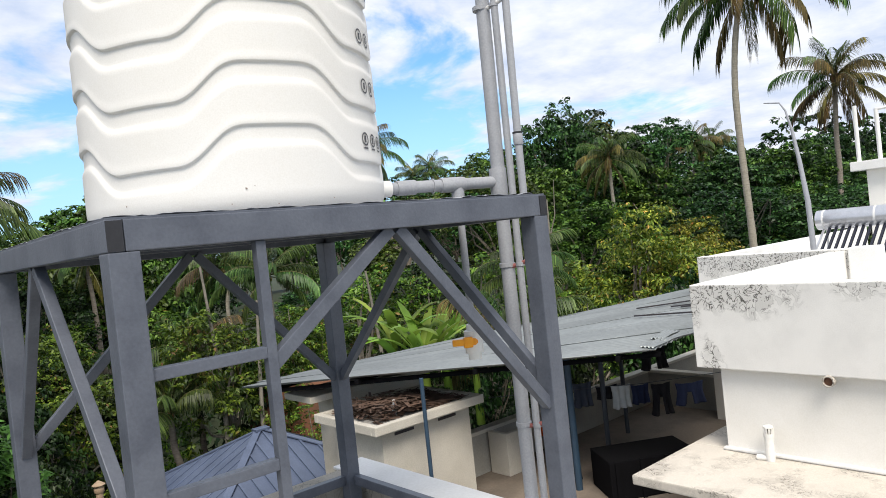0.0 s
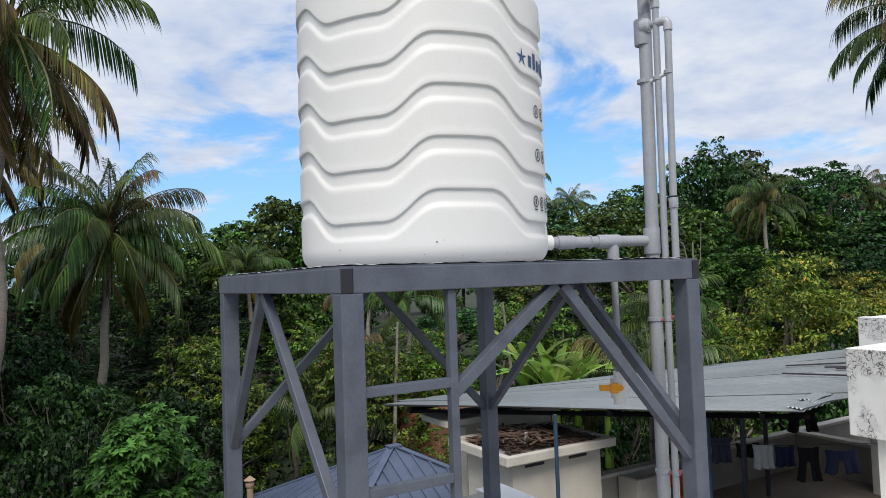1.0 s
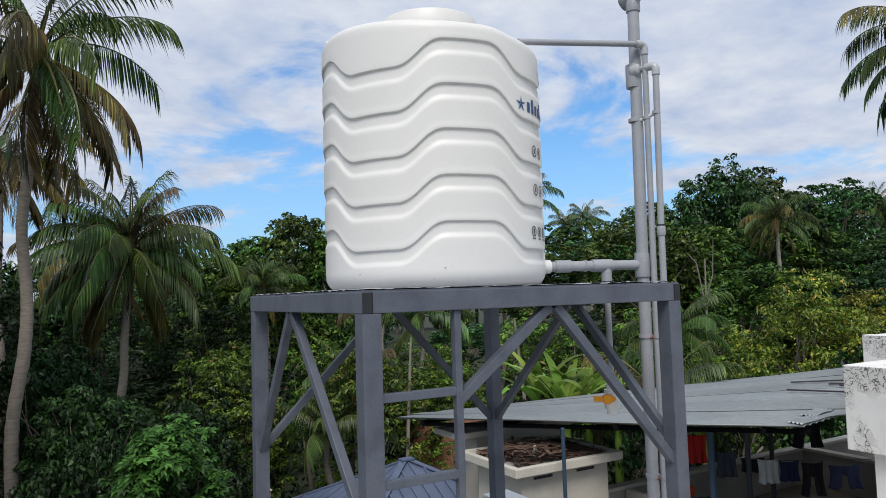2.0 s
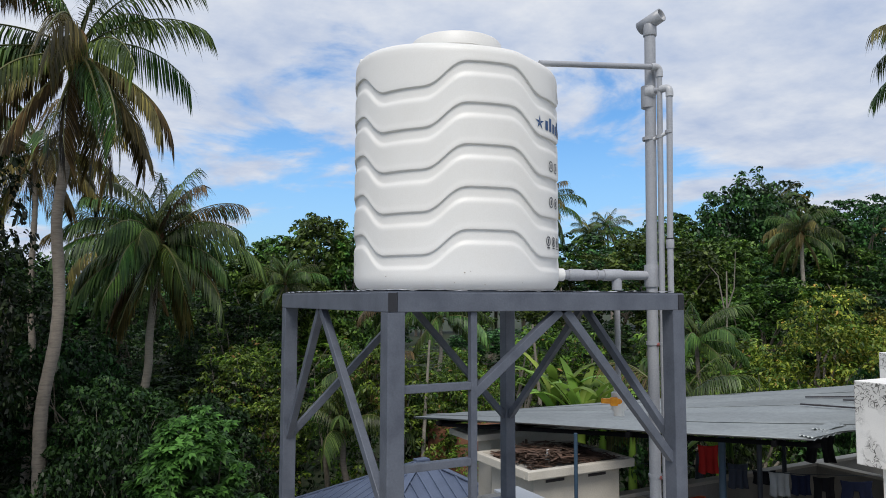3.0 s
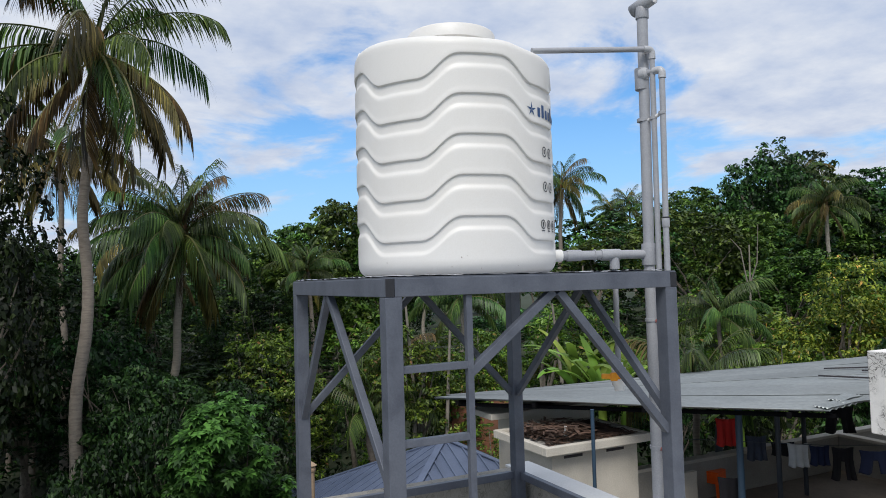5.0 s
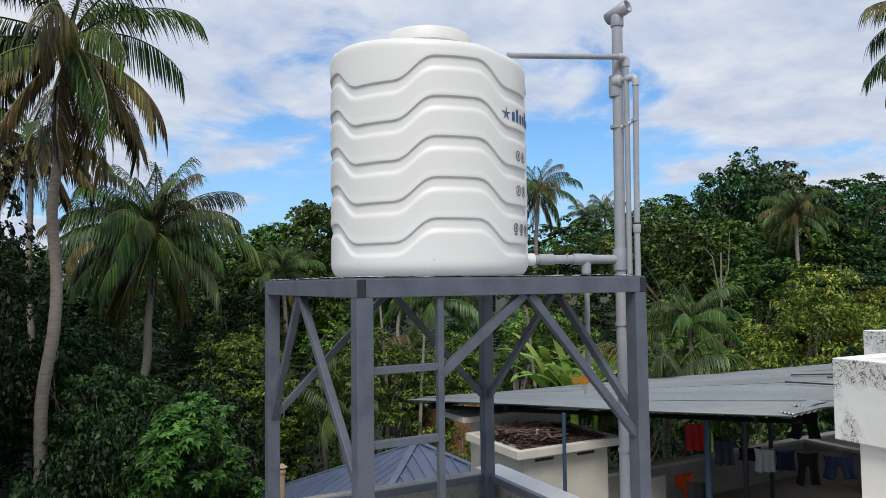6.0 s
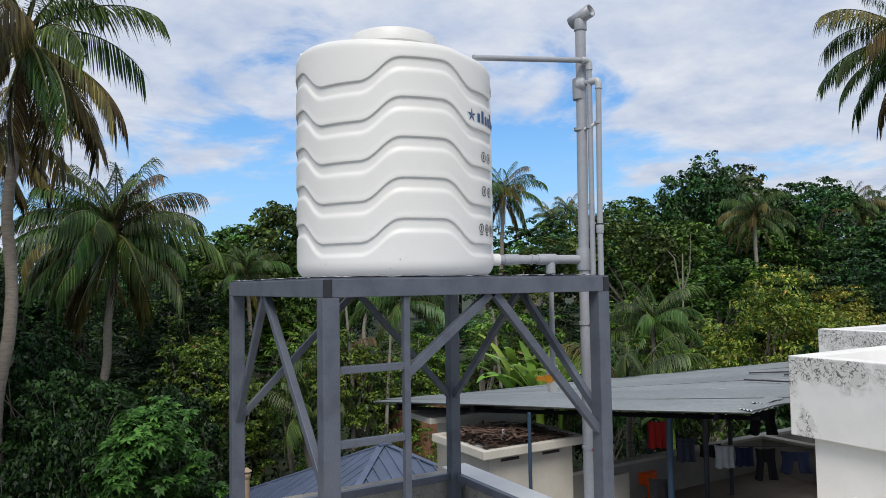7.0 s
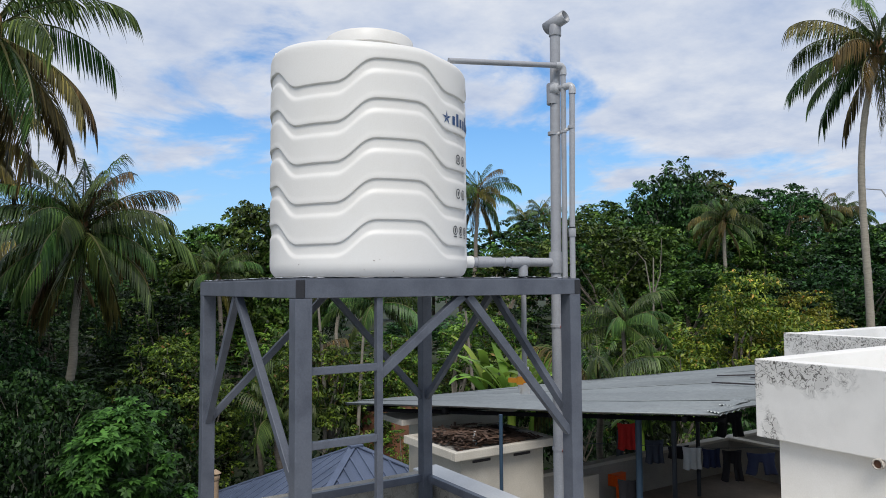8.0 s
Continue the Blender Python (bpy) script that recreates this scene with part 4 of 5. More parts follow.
def make_washing():
    p, q = plan(1.9, 11.4, -0.80), plan(6.4, 10.6, -0.72)
    ln = part("clothes_line", tube([p, p.lerp(q, 0.5) - Vector((0, 0, 0.06)), q], 0.006, 6), DARK_POST)
    tagged(ln, "thin washing line stretched under the shed", "clothes line")
    cloth("cloth", "red garment hanging by the post", 2.82, 11.0, -0.42, 0.30, 0.40, CLOTH_RED)
    cloth("cloth", "grey shirt hanging on the washing line", 3.30, 11.2, -0.72, 0.30, 0.36, CLOTH_GREY)
    cloth("cloth", "small black cloth on the washing line", 3.66, 11.15, -0.80, 0.34, 0.2, CLOTH_BLACK)
    cloth("towel", "white cloth pegged on the washing line", 3.84, 11.05, -0.80, 0.30, 0.34, CLOTH_WHITE, category="cloth")
    cloth("cloth", "navy blue cloth on the washing line", 4.12, 11.0, -0.82, 0.28, 0.28, CLOTH_NAVY)
    cloth("trousers", "black trousers hanging on the washing line", 4.40, 10.9, -0.82, 0.30, 0.46, CLOTH_BLACK, legs=True)
    cloth("trousers", "black leggings hanging high under the roof", 4.66, 11.6, -0.36, 0.42, 0.4, CLOTH_BLACK, legs=True)
    cloth("shorts", "navy blue shorts hanging on the washing line", 4.80, 10.8, -0.84, 0.44, 0.32, CLOTH_NAVY, legs=True)
    cloth("trousers", "dark trousers hanging low in the shed", 2.70, 10.4, -1.12, 0.36, 0.72, CLOTH_BLACK, legs=True)
    # plastic stool
    c = plan(2.86, 12.1)
    st = thing("plastic_stool", "bright orange plastic stool on the yard floor", "stool", at=Matrix.Translation((c.x, c.y, YARD)) @ pose(0, 0, 0, 0, 0, 20))
    part("seat", box(-0.16, -0.16, 0.40, 0.16, 0.16, 0.43, 0.012), ORANGE_RED, st)
    for x in (-1, 1):
        part("side_skirt", box(-0.155, 0.148 * x - 0.008, 0.24, 0.155, 0.148 * x + 0.008, 0.40, 0.004), ORANGE_RED, st)
        part("end_skirt", box(0.148 * x - 0.008, -0.135, 0.24, 0.148 * x + 0.008, 0.135, 0.40, 0.004), ORANGE_RED, st)
        for y in (-1, 1):
            part("leg", beam((0.145 * x, 0.145 * y, 0.25), (0.175 * x, 0.175 * y, 0), 0.06, 0.06, 0.006), ORANGE_RED, st)
    c = plan(3.08, 12.5)
    pl = thing("potted_plant_stand", "cement pedestal with a dark potted stem", "planter")
    part("pedestal", box(c.x - 0.14, c.y - 0.14, YARD, c.x + 0.14, c.y + 0.14, YARD + 0.6, 0.01), CREAM, pl)
    part("stem", tube([(c.x, c.y, YARD + 0.6), (c.x, c.y, YARD + 1.05)], [0.07, 0.05], 10), DARK_POST, pl, smooth=True)
    c = plan(0.62, 9.4)
    bm = bmesh.new()
    bmesh.ops.create_icosphere(bm, subdivisions=4, radius=0.42)
    for v in bm.verts:
        k = 1 + 0.3 * noise.noise(v.co * 4.2) + 0.14 * noise.noise(v.co * 11)
        v.co = Vector((c.x + v.co.x * k, c.y + v.co.y * k, YARD + max(0.0, 0.10 + v.co.z * 0.55 * k)))
    ob = part("tarpaulin_heap", bm, CLOTH_TEAL, smooth="all")
    tagged(ob, "crumpled dark blue tarpaulin heaped at a post", "tarpaulin")
    # the first box is added, standing in for the black shaded void there
    for r, a, w, h, m_, nm, lb in ((3.6, 9.9, 1.2, 0.5, SHADE_BLACK, "crate", "near-black box added to fill the shed's shaded void"), (4.95, 9.6, 0.9, 0.5, RED_TILE, "crate", "dull red crate standing in the shed's shade")):
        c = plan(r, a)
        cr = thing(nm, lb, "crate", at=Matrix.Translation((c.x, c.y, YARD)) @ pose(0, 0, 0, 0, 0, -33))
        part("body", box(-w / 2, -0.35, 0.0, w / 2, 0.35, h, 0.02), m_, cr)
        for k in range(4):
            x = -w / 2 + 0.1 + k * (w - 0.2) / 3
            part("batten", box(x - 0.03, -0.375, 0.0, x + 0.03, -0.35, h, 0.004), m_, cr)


make_washing()


# ---- blue hipped roof ----
def make_blue_house():
    c = plan(-2.08, 16.4)
    t = thing("blue_roofed_house", "house with a slate-blue ribbed metal hip roof", "house", at=Matrix.Translation((c.x, c.y, 0)))
    ht, half, slope, rl = -1.98, 3.3, 0.50, 0.06
    ez = ht - half * slope
    part("wall", box(-half - rl + 0.5, -half + 0.5, -5.3, half + rl - 0.5, half - 0.5, ez + 0.05), CREAM, t)
    r0, r1 = Vector((-rl, 0, ht)), Vector((rl, 0, ht))
    e = [Vector((-half - rl, -half, ez)), Vector((half + rl, -half, ez)), Vector((half + rl, half, ez)), Vector((-half - rl, half, ez))]
    faces = [(e[0], e[1], r1, r0), (e[1], e[2], r1, r1), (e[2], e[3], r0, r1), (e[3], e[0], r0, r0)]
    for a, b, u, v in faces:
        bm = bmesh.new()
        vs = [bm.verts.new(a), bm.verts.new(b), bm.verts.new(u)] + ([bm.verts.new(v)] if v != u else [])
        bm.faces.new(vs)
        f = part("roof_plane", bm, BLUE_SHEET, t)
        f.modifiers.new("gauge", "SOLIDIFY").thickness = 0.02
        nrm = (b - a).cross(u - a).normalized()
        k = int((b - a).length / 0.27)
        along = (b - a).normalized()
        mid = (a + b) / 2
        up = ((u + v) / 2 - mid)
        run = (b - a).length / 2
        flat_ = (u - v).length / 2
        for i in range(1, k):
            s = (i / k - 0.5) * 2 * run
            reach = 1.0 if abs(s) <= flat_ else (run - abs(s)) / (run - flat_)
            if reach < 0.04:
                continue
            p = mid + along * s + nrm * 0.012
            part("rib", beam(p, p + up * reach * 0.995, 0.035, 0.045, 0.0, side=along), BLUE_SHEET, t)
    for a, u in ((e[0], r0), (e[1], r1), (e[2], r1), (e[3], r0)):
        part("hip_cap", beam(a + Vector((0, 0, 0.02)), u + Vector((0, 0, 0.02)), 0.16, 0.035, 0.01, side=(a - u).cross(Vector((0, 0, 1)))), BLUE_SHEET, t)
    part("ridge_cap", beam(r0 + Vector((-0.1, 0, 0.03)), r1 + Vector((0.1, 0, 0.03)), 0.22, 0.05, 0.01, side=(0, 1, 0)), BLUE_SHEET, t)
    for a, b in zip(e, e[1:] + e[:1]):
        part("gutter", beam(a - Vector((0, 0, 0.05)), b - Vector((0, 0, 0.05)), 0.1, 0.1, 0.01), WHITEWASH, t)
    p, z = plan(-4.08, 12.6), -1.50
    f = thing("flue_pipe", "weathered beige flue pipe with a conical cap", "flue")
    part("pipe", tube([(p.x, p.y, -5.0), (p.x, p.y, z - 0.04)], 0.055, 14), FLUE, f, smooth=True)
    part("collar", tube([(p.x, p.y, z - 0.20), (p.x, p.y, z - 0.17), (p.x, p.y, z - 0.12), (p.x, p.y, z - 0.09)], [0.056, 0.075, 0.075, 0.056], 14), FLUE, f, smooth=True)
    part("cap", tube([(p.x, p.y, z - 0.075), (p.x, p.y, z - 0.065), (p.x, p.y, z)], [0.095, 0.098, 0.01], 14), FLUE, f, "conical rain cap", smooth=True)
    # a cut bank of red soil behind
    bm = bmesh.new()
    o = plan(-0.5, 21.6)
    n = 40
    g = [[None] * (n + 1) for _ in range(n + 1)]
    for i in range(n + 1):
        for j in range(n + 1):
            u, v = (i / n - 0.5) * 6, (j / n - 0.5) * 4
            h = max(0.0, 1 - (abs(u) / 3.0) ** 3) * max(0.0, 1 - (abs(v) / 2.0) ** 3)
            p = o + RIGHT * u + AHEAD * v
            zz = -5.1 + 3.2 * smooth_step(h, 0, 0.7) + 0.35 * noise.noise((u * 1.2, v * 1.2, 3)) * h + 0.12 * noise.noise((u * 4, v * 4, 3)) * h
            g[i][j] = bm.verts.new((p.x, p.y, zz))
    for i in range(n):
        for j in range(n):
            bm.faces.new((g[i][j], g[i + 1][j], g[i + 1][j + 1], g[i][j + 1]))
    b = part("earth_bank", bm, EARTH, smooth="all")
    tagged(b, "steep cut bank of bare red soil", "earth bank", kind="structure")


make_blue_house()


# ---- plants ----
def leaf_mesh(name, centres, lengths, dirs, rng, width=0.42, droop=0.0, facing=None):
    """One mesh of many leaves, each a folded four-cornered blade at its own place; facing: the way each blade looks."""
    n = len(centres)
    if facing is None:
        facing = rng.normal(size=(n, 3)) * 0.65 + np.array([0, 0, 0.9])
    f = facing / (np.linalg.norm(facing, axis=1, keepdims=True) + 1e-9)
    d = dirs - f * np.sum(dirs * f, axis=1, keepdims=True) * 0.85
    d /= np.linalg.norm(d, axis=1, keepdims=True) + 1e-9
    s = np.cross(d, f)
    s /= np.linalg.norm(s, axis=1, keepdims=True) + 1e-9
    up = np.cross(s, d)
    l = lengths[:, None]
    v = np.empty((n, 4, 3))
    v[:, 0] = centres - d * l * 0.5
    v[:, 1] = centres + s * l * width * 0.5 + up * l * 0.08
    v[:, 2] = centres + d * l * 0.5 - np.array([0, 0, 1]) * l * droop
    v[:, 3] = centres - s * l * width * 0.5 + up * l * 0.08
    me = bpy.data.meshes.new(name)
    me.vertices.add(4 * n)
    me.vertices.foreach_set("co", v.reshape(-1))
    me.loops.add(4 * n)
    me.loops.foreach_set("vertex_index", np.arange(4 * n, dtype=np.int32))
    me.polygons.add(n)
    me.polygons.foreach_set("loop_start", np.arange(0, 4 * n, 4, dtype=np.int32))
    me.update(calc_edges=True)
    return me


def unit(v):
    return v / (np.linalg.norm(v, axis=-1, keepdims=True) + 1e-9)


def crown_points(rng, puffs, per, rx, rz, boughs=9, flat=0.6):
    """Leaves in puffs over the boughs of a lumpy crown: where each sits, points and faces, and the puffs' middles."""
    bd = unit(rng.normal(size=(boughs, 3)) + np.array([0, 0, 0.08]))
    bc = bd * (0.42 + 0.22 * rng.random((boughs, 1)))
    bc[0] = (0.05, 0.05, 0.30)
    br = 0.27 + 0.15 * rng.random(boughs)
    k = rng.integers(0, boughs, puffs)
    u = unit(rng.normal(size=(puffs, 3)) + bd[k] * 0.6 + np.array([0, 0, 0.25]))
    pos = bc[k] + u * (br[k] * (0.62 + 0.45 * rng.random(puffs)))[:, None]
    size = 0.055 + 0.07 * rng.random(puffs)
    w = unit(rng.normal(size=(puffs, per, 3)) + u[:, None, :] * 0.7 + np.array([0, 0, 0.5]))
    reach = (0.45 + 0.65 * rng.random((puffs, per, 1)) ** 0.6) * size[:, None, None]
    p = (pos[:, None, :] + w * reach * np.array([1.25, 1.25, flat])).reshape(-1, 3)
    facing = (w * 0.75 + np.array([0, 0, 0.45]) + rng.normal(size=w.shape) * 0.42).reshape(-1, 3)
    d = (w * np.array([0.8, 0.8, 0.1]) + np.array([0, 0, -0.12]) + rng.normal(size=w.shape) * 0.8).reshape(-1, 3)
    full = np.array([rx, rx, rz]) * 0.95 / np.array([np.percentile(np.abs(p[:, :2]), 99.5), np.percentile(np.abs(p[:, :2]), 99.5), np.percentile(p[:, 2], 99.8)])
    return p * full, d, facing, pos * full


def make_tree(seed, name, label, height, rx, rz, leaf, puffs, per, mat, bark, category="tree", trunk_r=0.16, width=0.5, droop=0.12, boughs=9, flat=0.6):
    """A tree of unit make: trunk, limbs to the puffs, and a crown of leaves."""
    rng = np.random.default_rng(seed)
    t = thing(name, label, category)
    p, d, facing, cl = crown_points(rng, puffs, per, rx, rz, boughs, flat)
    cz = height - rz * 0.95
    p[:, 2] += cz
    me = leaf_mesh("crown", p, leaf * (0.6 + 0.7 * rng.random(len(p))), d, rng, width, droop, facing)
    me.materials.append(mat)
    part("crown", me, mat, t)
    bend = rng.normal(size=2) * 0.25
    fork = Vector((bend[0], bend[1], max(0.3, cz - rz * 0.55)))
    part("trunk", tube([(0, 0, -0.4), (bend[0] * 0.3, bend[1] * 0.4, fork.z * 0.5), fork], [trunk_r, trunk_r * 0.8, trunk_r * 0.62], 10), bark, t, smooth=True)
    bm = bmesh.new()
    pick = rng.choice(len(cl), size=min(13, len(cl)), replace=False)
    for i in pick:
        e = Vector((cl[i][0], cl[i][1], cl[i][2] + cz))
        m = fork.lerp(e, 0.5) + Vector(rng.normal(size=3) * 0.08 * rx)
        tube([fork, m, e], [trunk_r * 0.45, trunk_r * 0.28, trunk_r * 0.08], 6, bm)
    part("branchwork", bm, bark, t, smooth=True)
    return t


def frond_mesh(name, length, lift, sag, rng, leaflet=0.85, tatter=0.0, hang=1.0):
    """A palm frond: a midrib that rises and then sags, with two rows of hanging leaflets."""
    n = 34
    pts, ang, p = [], lift, np.zeros(3)
    for i in range(n + 1):
        pts.append(p.copy())
        ang -= sag / n * (0.4 + 1.2 * i / n)
        p = p + np.array([math.cos(ang), 0, math.sin(ang)]) * length / n
    verts, faces, mats = [], [], []
    for i in range(n + 1):
        u = i / n
        r = 0.035 * (1 - u) ** 0.8 * length / 4 + 0.006
        a = pts[min(i + 1, n)] - pts[max(i - 1, 0)]
        a /= np.linalg.norm(a)
        upv = np.array([-a[2], 0, a[0]])
        for q in (np.array([0, r * 1.3, 0]), upv * r, np.array([0, -r * 1.3, 0]), -upv * r * 0.7):
            verts.append(pts[i] + q)
        if i:
            b = 4 * i
            for k in range(4):
                faces.append((b - 4 + k, b - 4 + (k + 1) % 4, b + (k + 1) % 4, b + k))
                mats.append(1)
    per = 58
    for side in (1, -1):
        for j in range(per):
            u = 0.14 + 0.86 * (j + rng.random() * 0.7) / per
            if rng.random() < tatter:
                continue
            f = u * n
            i = min(int(f), n - 1)
            o = pts[i] + (pts[i + 1] - pts[i]) * (f - i)
            a = pts[i + 1] - pts[i]
            a /= np.linalg.norm(a)
            l = leaflet * length / 4 * (0.40 + 0.70 * math.sin(math.pi * min(1, (u - 0.04) * 0.88)) ** 0.7) * (0.75 + 0.4 * rng.random())
            d = a * (0.45 + 0.65 * u) + np.array([0, side * (1.0 - 0.35 * u), 0]) + np.array([0, 0, 0.12 - hang * (0.5 + 0.6 * rng.random())])
            d /= np.linalg.norm(d)
            w = np.cross(d, np.array([0, side * 0.3, 1.0]))
            w = w / np.linalg.norm(w) * 0.0245 * length / 4 * (0.75 + 0.5 * rng.random())
            g = np.array([0, 0, -1.0])
            m1 = o + d * l * 0.38 + g * l * 0.04
            m2 = o + d * l * (0.66 - 0.1 * hang) + g * l * (0.10 + 0.24 * hang)
            m3 = o + d * l * (0.86 - 0.2 * hang) + g * l * (0.22 + (0.36 + 0.2 * rng.random()) * hang)
            b = len(verts)
            verts += [o - w * 0.5, o + w * 0.5, m1 + w, m1 - w, m2 + w * 0.8, m2 - w * 0.8, m3]
            faces += [(b, b + 1, b + 2, b + 3), (b + 3, b + 2, b + 4, b + 5), (b + 5, b + 4, b + 6)]
            mats += [0, 0, 0]
    me = bpy.data.meshes.new(name)
    me.from_pydata([tuple(v) for v in verts], [], faces)
    me.polygons.foreach_set("material_index", mats)
    return me


PALM_RNG = np.random.default_rng(11)
FRONDS = []
for lift, sag, ln in ((78, 45, 3.2), (55, 66, 4.0), (33, 76, 4.3), (10, 72, 4.3), (-18, 60, 4.1), (-50, 32, 3.7)):
    two = []
    for _ in range(2):
        me = frond_mesh("frond", ln, radians(lift), radians(sag), PALM_RNG, tatter=0.03 if lift > 0 else 0.15, hang=0.75 if lift > 50 else 0.95, leaflet=1.0 if lift > 50 else 0.88)
        me.materials.append(FROND if lift > -40 else FROND_OLD)
        me.materials.append(RACHIS)
        old = me.copy()
        old.materials[0] = FROND_OLD
        two.append((me, old))
    FRONDS.append(two)


def make_palm(seed, base, crown, bow, r=0.17, bow_at=1.0, size=1.0, counts=(3, 5, 6, 6, 5, 3), age=0.15, label="coconut palm with a slender grey trunk and arching fronds", nuts=True, bark=None, sway=0.16, fronds=None):
    """A coconut palm that stands at base and bears its crown at crown; bow: how the trunk swings out between."""
    rnd = random.Random(seed)
    t = thing("coconut_palm", label, "palm tree", group="coconut palms")
    base, crown, bow = Vector(base), Vector(crown), Vector(bow)
    pts, rad = [], []
    n = 70
    for i in range(n + 1):
        u = i / n
        p = base.lerp(crown, u) + bow * math.sin(u ** bow_at * math.pi) + Vector((noise.noise((u * 4.5, seed, 0.3)), noise.noise((u * 4.5, seed, 7.7)), 0)) * sway * math.sin(u * math.pi)
        pts.append(p)
        rad.append(r * (1.5 - 0.5 * min(1, u * 8)) * (1 - 0.35 * u) * (1 + 0.06 * (i % 2) + 0.05 * noise.noise((u * 30, seed, 1.5))))
    part("trunk", tube(pts, rad, 12), bark or PALM_BARK, t, smooth="all")
    bm = bmesh.new()
    top = crown
    bmesh.ops.create_icosphere(bm, subdivisions=2, radius=1.0)
    for v in bm.verts:
        v.co = top + Vector((v.co.x * r * 1.5, v.co.y * r * 1.5, v.co.z * r * 3.2 + r)) * size * (1 + 0.2 * noise.noise(v.co * 3))
    part("crown_husk", bm, HUSK, t, "brown fibrous crown heart")
    if fronds is None:
        turn = rnd.uniform(0, 360)
        fronds = [(turn + 360 * i / c + rnd.uniform(-16, 16) + k * 37, k) for k, c in enumerate(counts) for i in range(c)]
    else:
        east = math.degrees(math.atan2(RIGHT.y, RIGHT.x))
        fronds = [(east + a + rnd.uniform(-5, 5), k) for a, k in fronds]
    for a, k in fronds:
        me = rnd.choice(FRONDS[k])[1 if (rnd.random() < age * (0.4 + k * 0.55)) else 0]
        s = size * rnd.uniform(0.85, 1.12)
        m = Matrix.Translation(top + Vector((0, 0, (0.32 - 0.09 * k) * size))) @ pose(0, 0, 0, rnd.uniform(-14, 14), rnd.uniform(-9, 9), a) @ Matrix.Diagonal((s, s, s, 1))
        part("frond", me, FROND, t, at=m)
    if nuts:
        for i in range(rnd.randint(5, 9)):
            a = rnd.uniform(0, 6.28)
            p = top + Vector((math.cos(a) * 0.34, math.sin(a) * 0.34, -0.22 - 0.25 * rnd.random())) * size
            bm = bmesh.new()
            bmesh.ops.create_icosphere(bm, subdivisions=2, radius=0.13 * size)
            for v in bm.verts:
                v.co = Vector((v.co.x, v.co.y, v.co.z * 1.25)) + p
            part("coconut", bm, NUT, t, smooth="all")
    return t


def make_banana(at_, size, seed):
    rnd = random.Random(seed)
    t = thing("banana_plant", "banana plant with broad torn light-green leaves", "banana plant", group="banana plants", at=Matrix.Translation(at_))
    part("stem", tube([(0, 0, 0), (0, 0, 1.6 * size)], [0.13 * size, 0.09 * size], 10), BANANA, t, smooth=True)
    for i in range(12):
        bm = bmesh.new()
        a = i * 2.4 + rnd.uniform(-0.4, 0.4)
        lift, sag, ln = radians(rnd.uniform(50, 86)), radians(rnd.uniform(50, 120)), rnd.uniform(1.5, 2.3) * size
        p, ang, n = Vector((0, 0, 1.5 * size)), lift, 14
        rows = []
        for k in range(n + 1):
            u = k / n
            w = 0.12 * size * math.sin(math.pi * min(1, 0.08 + u * 0.92)) ** 0.55 * (0.92 + 0.16 * rnd.random())
            side = Vector((-math.sin(a), math.cos(a), 0))
            rows.append([bm.verts.new(p + side * w - Vector((0, 0, w * 0.35))), bm.verts.new(p), bm.verts.new(p - side * w - Vector((0, 0, w * 0.35)))])
            ang -= sag / n * (0.3 + 1.3 * u)
            p = p + (Vector((math.cos(a), math.sin(a), 0)) * math.cos(ang) + Vector((0, 0, 1)) * math.sin(ang)) * ln / n
        for u, v in zip(rows, rows[1:]):
            for k in range(2):
                if rnd.random() < 0.93:
                    bm.faces.new((u[k], u[k + 1], v[k + 1], v[k]))
        part("leaf", bm, BANANA, t, smooth="all")
    return t


def make_hand_leaf_bush(at_, size, seed):
    """A bush of hand-shaped leaves, as cassava has."""
    rng = np.random.default_rng(seed)
    t = thing("cassava_bush", "fresh green bush with hand-shaped hanging leaves", "bush", at=Matrix.Translation(at_))
    p, d, facing, cl = crown_points(rng, 340, 13, 1.4 * size, 1.65 * size, 9, 0.4)
    p[:, 2] += 3.45 * size
    n = len(p)
    f = unit(facing * 0.8 + np.array([-AHEAD.x * 0.1, -AHEAD.y * 0.1, 0.55]))
    ax = unit(d - f * np.sum(d * f, axis=1, keepdims=True))
    ay = np.cross(f, ax)
    c, dr, ln, fc = [], [], [], []
    for k in range(7):
        a = (k - 3) * 0.74
        dd = unit(ax * math.cos(a) + ay * math.sin(a) - f * 0.25 + rng.normal(size=(n, 3)) * 0.07)
        l = 0.15 * size * (1 - 0.11 * abs(k - 3)) * (0.8 + 0.4 * rng.random(n))
        c.append(p + dd * l[:, None] * 0.5)
        dr.append(dd)
        ln.append(l)
        fc.append(f)
    me = leaf_mesh("leaves", np.concatenate(c), np.concatenate(ln), np.concatenate(dr), rng, 0.40, 0.06, np.concatenate(fc))
    me.materials.append(LEAF_FRESH)
    part("foliage", me, LEAF_FRESH, t)
    bm = bmesh.new()
    for i in rng.choice(len(cl), 16, replace=False):
        e = Vector((cl[i][0], cl[i][1], cl[i][2] + 3.45 * size))
        tube([(0.1 * e.x, 0.1 * e.y, 0), e * 0.6, e], [0.035, 0.025, 0.01], 6, bm)
    part("stem_cluster", bm, BARK, t)
    return t


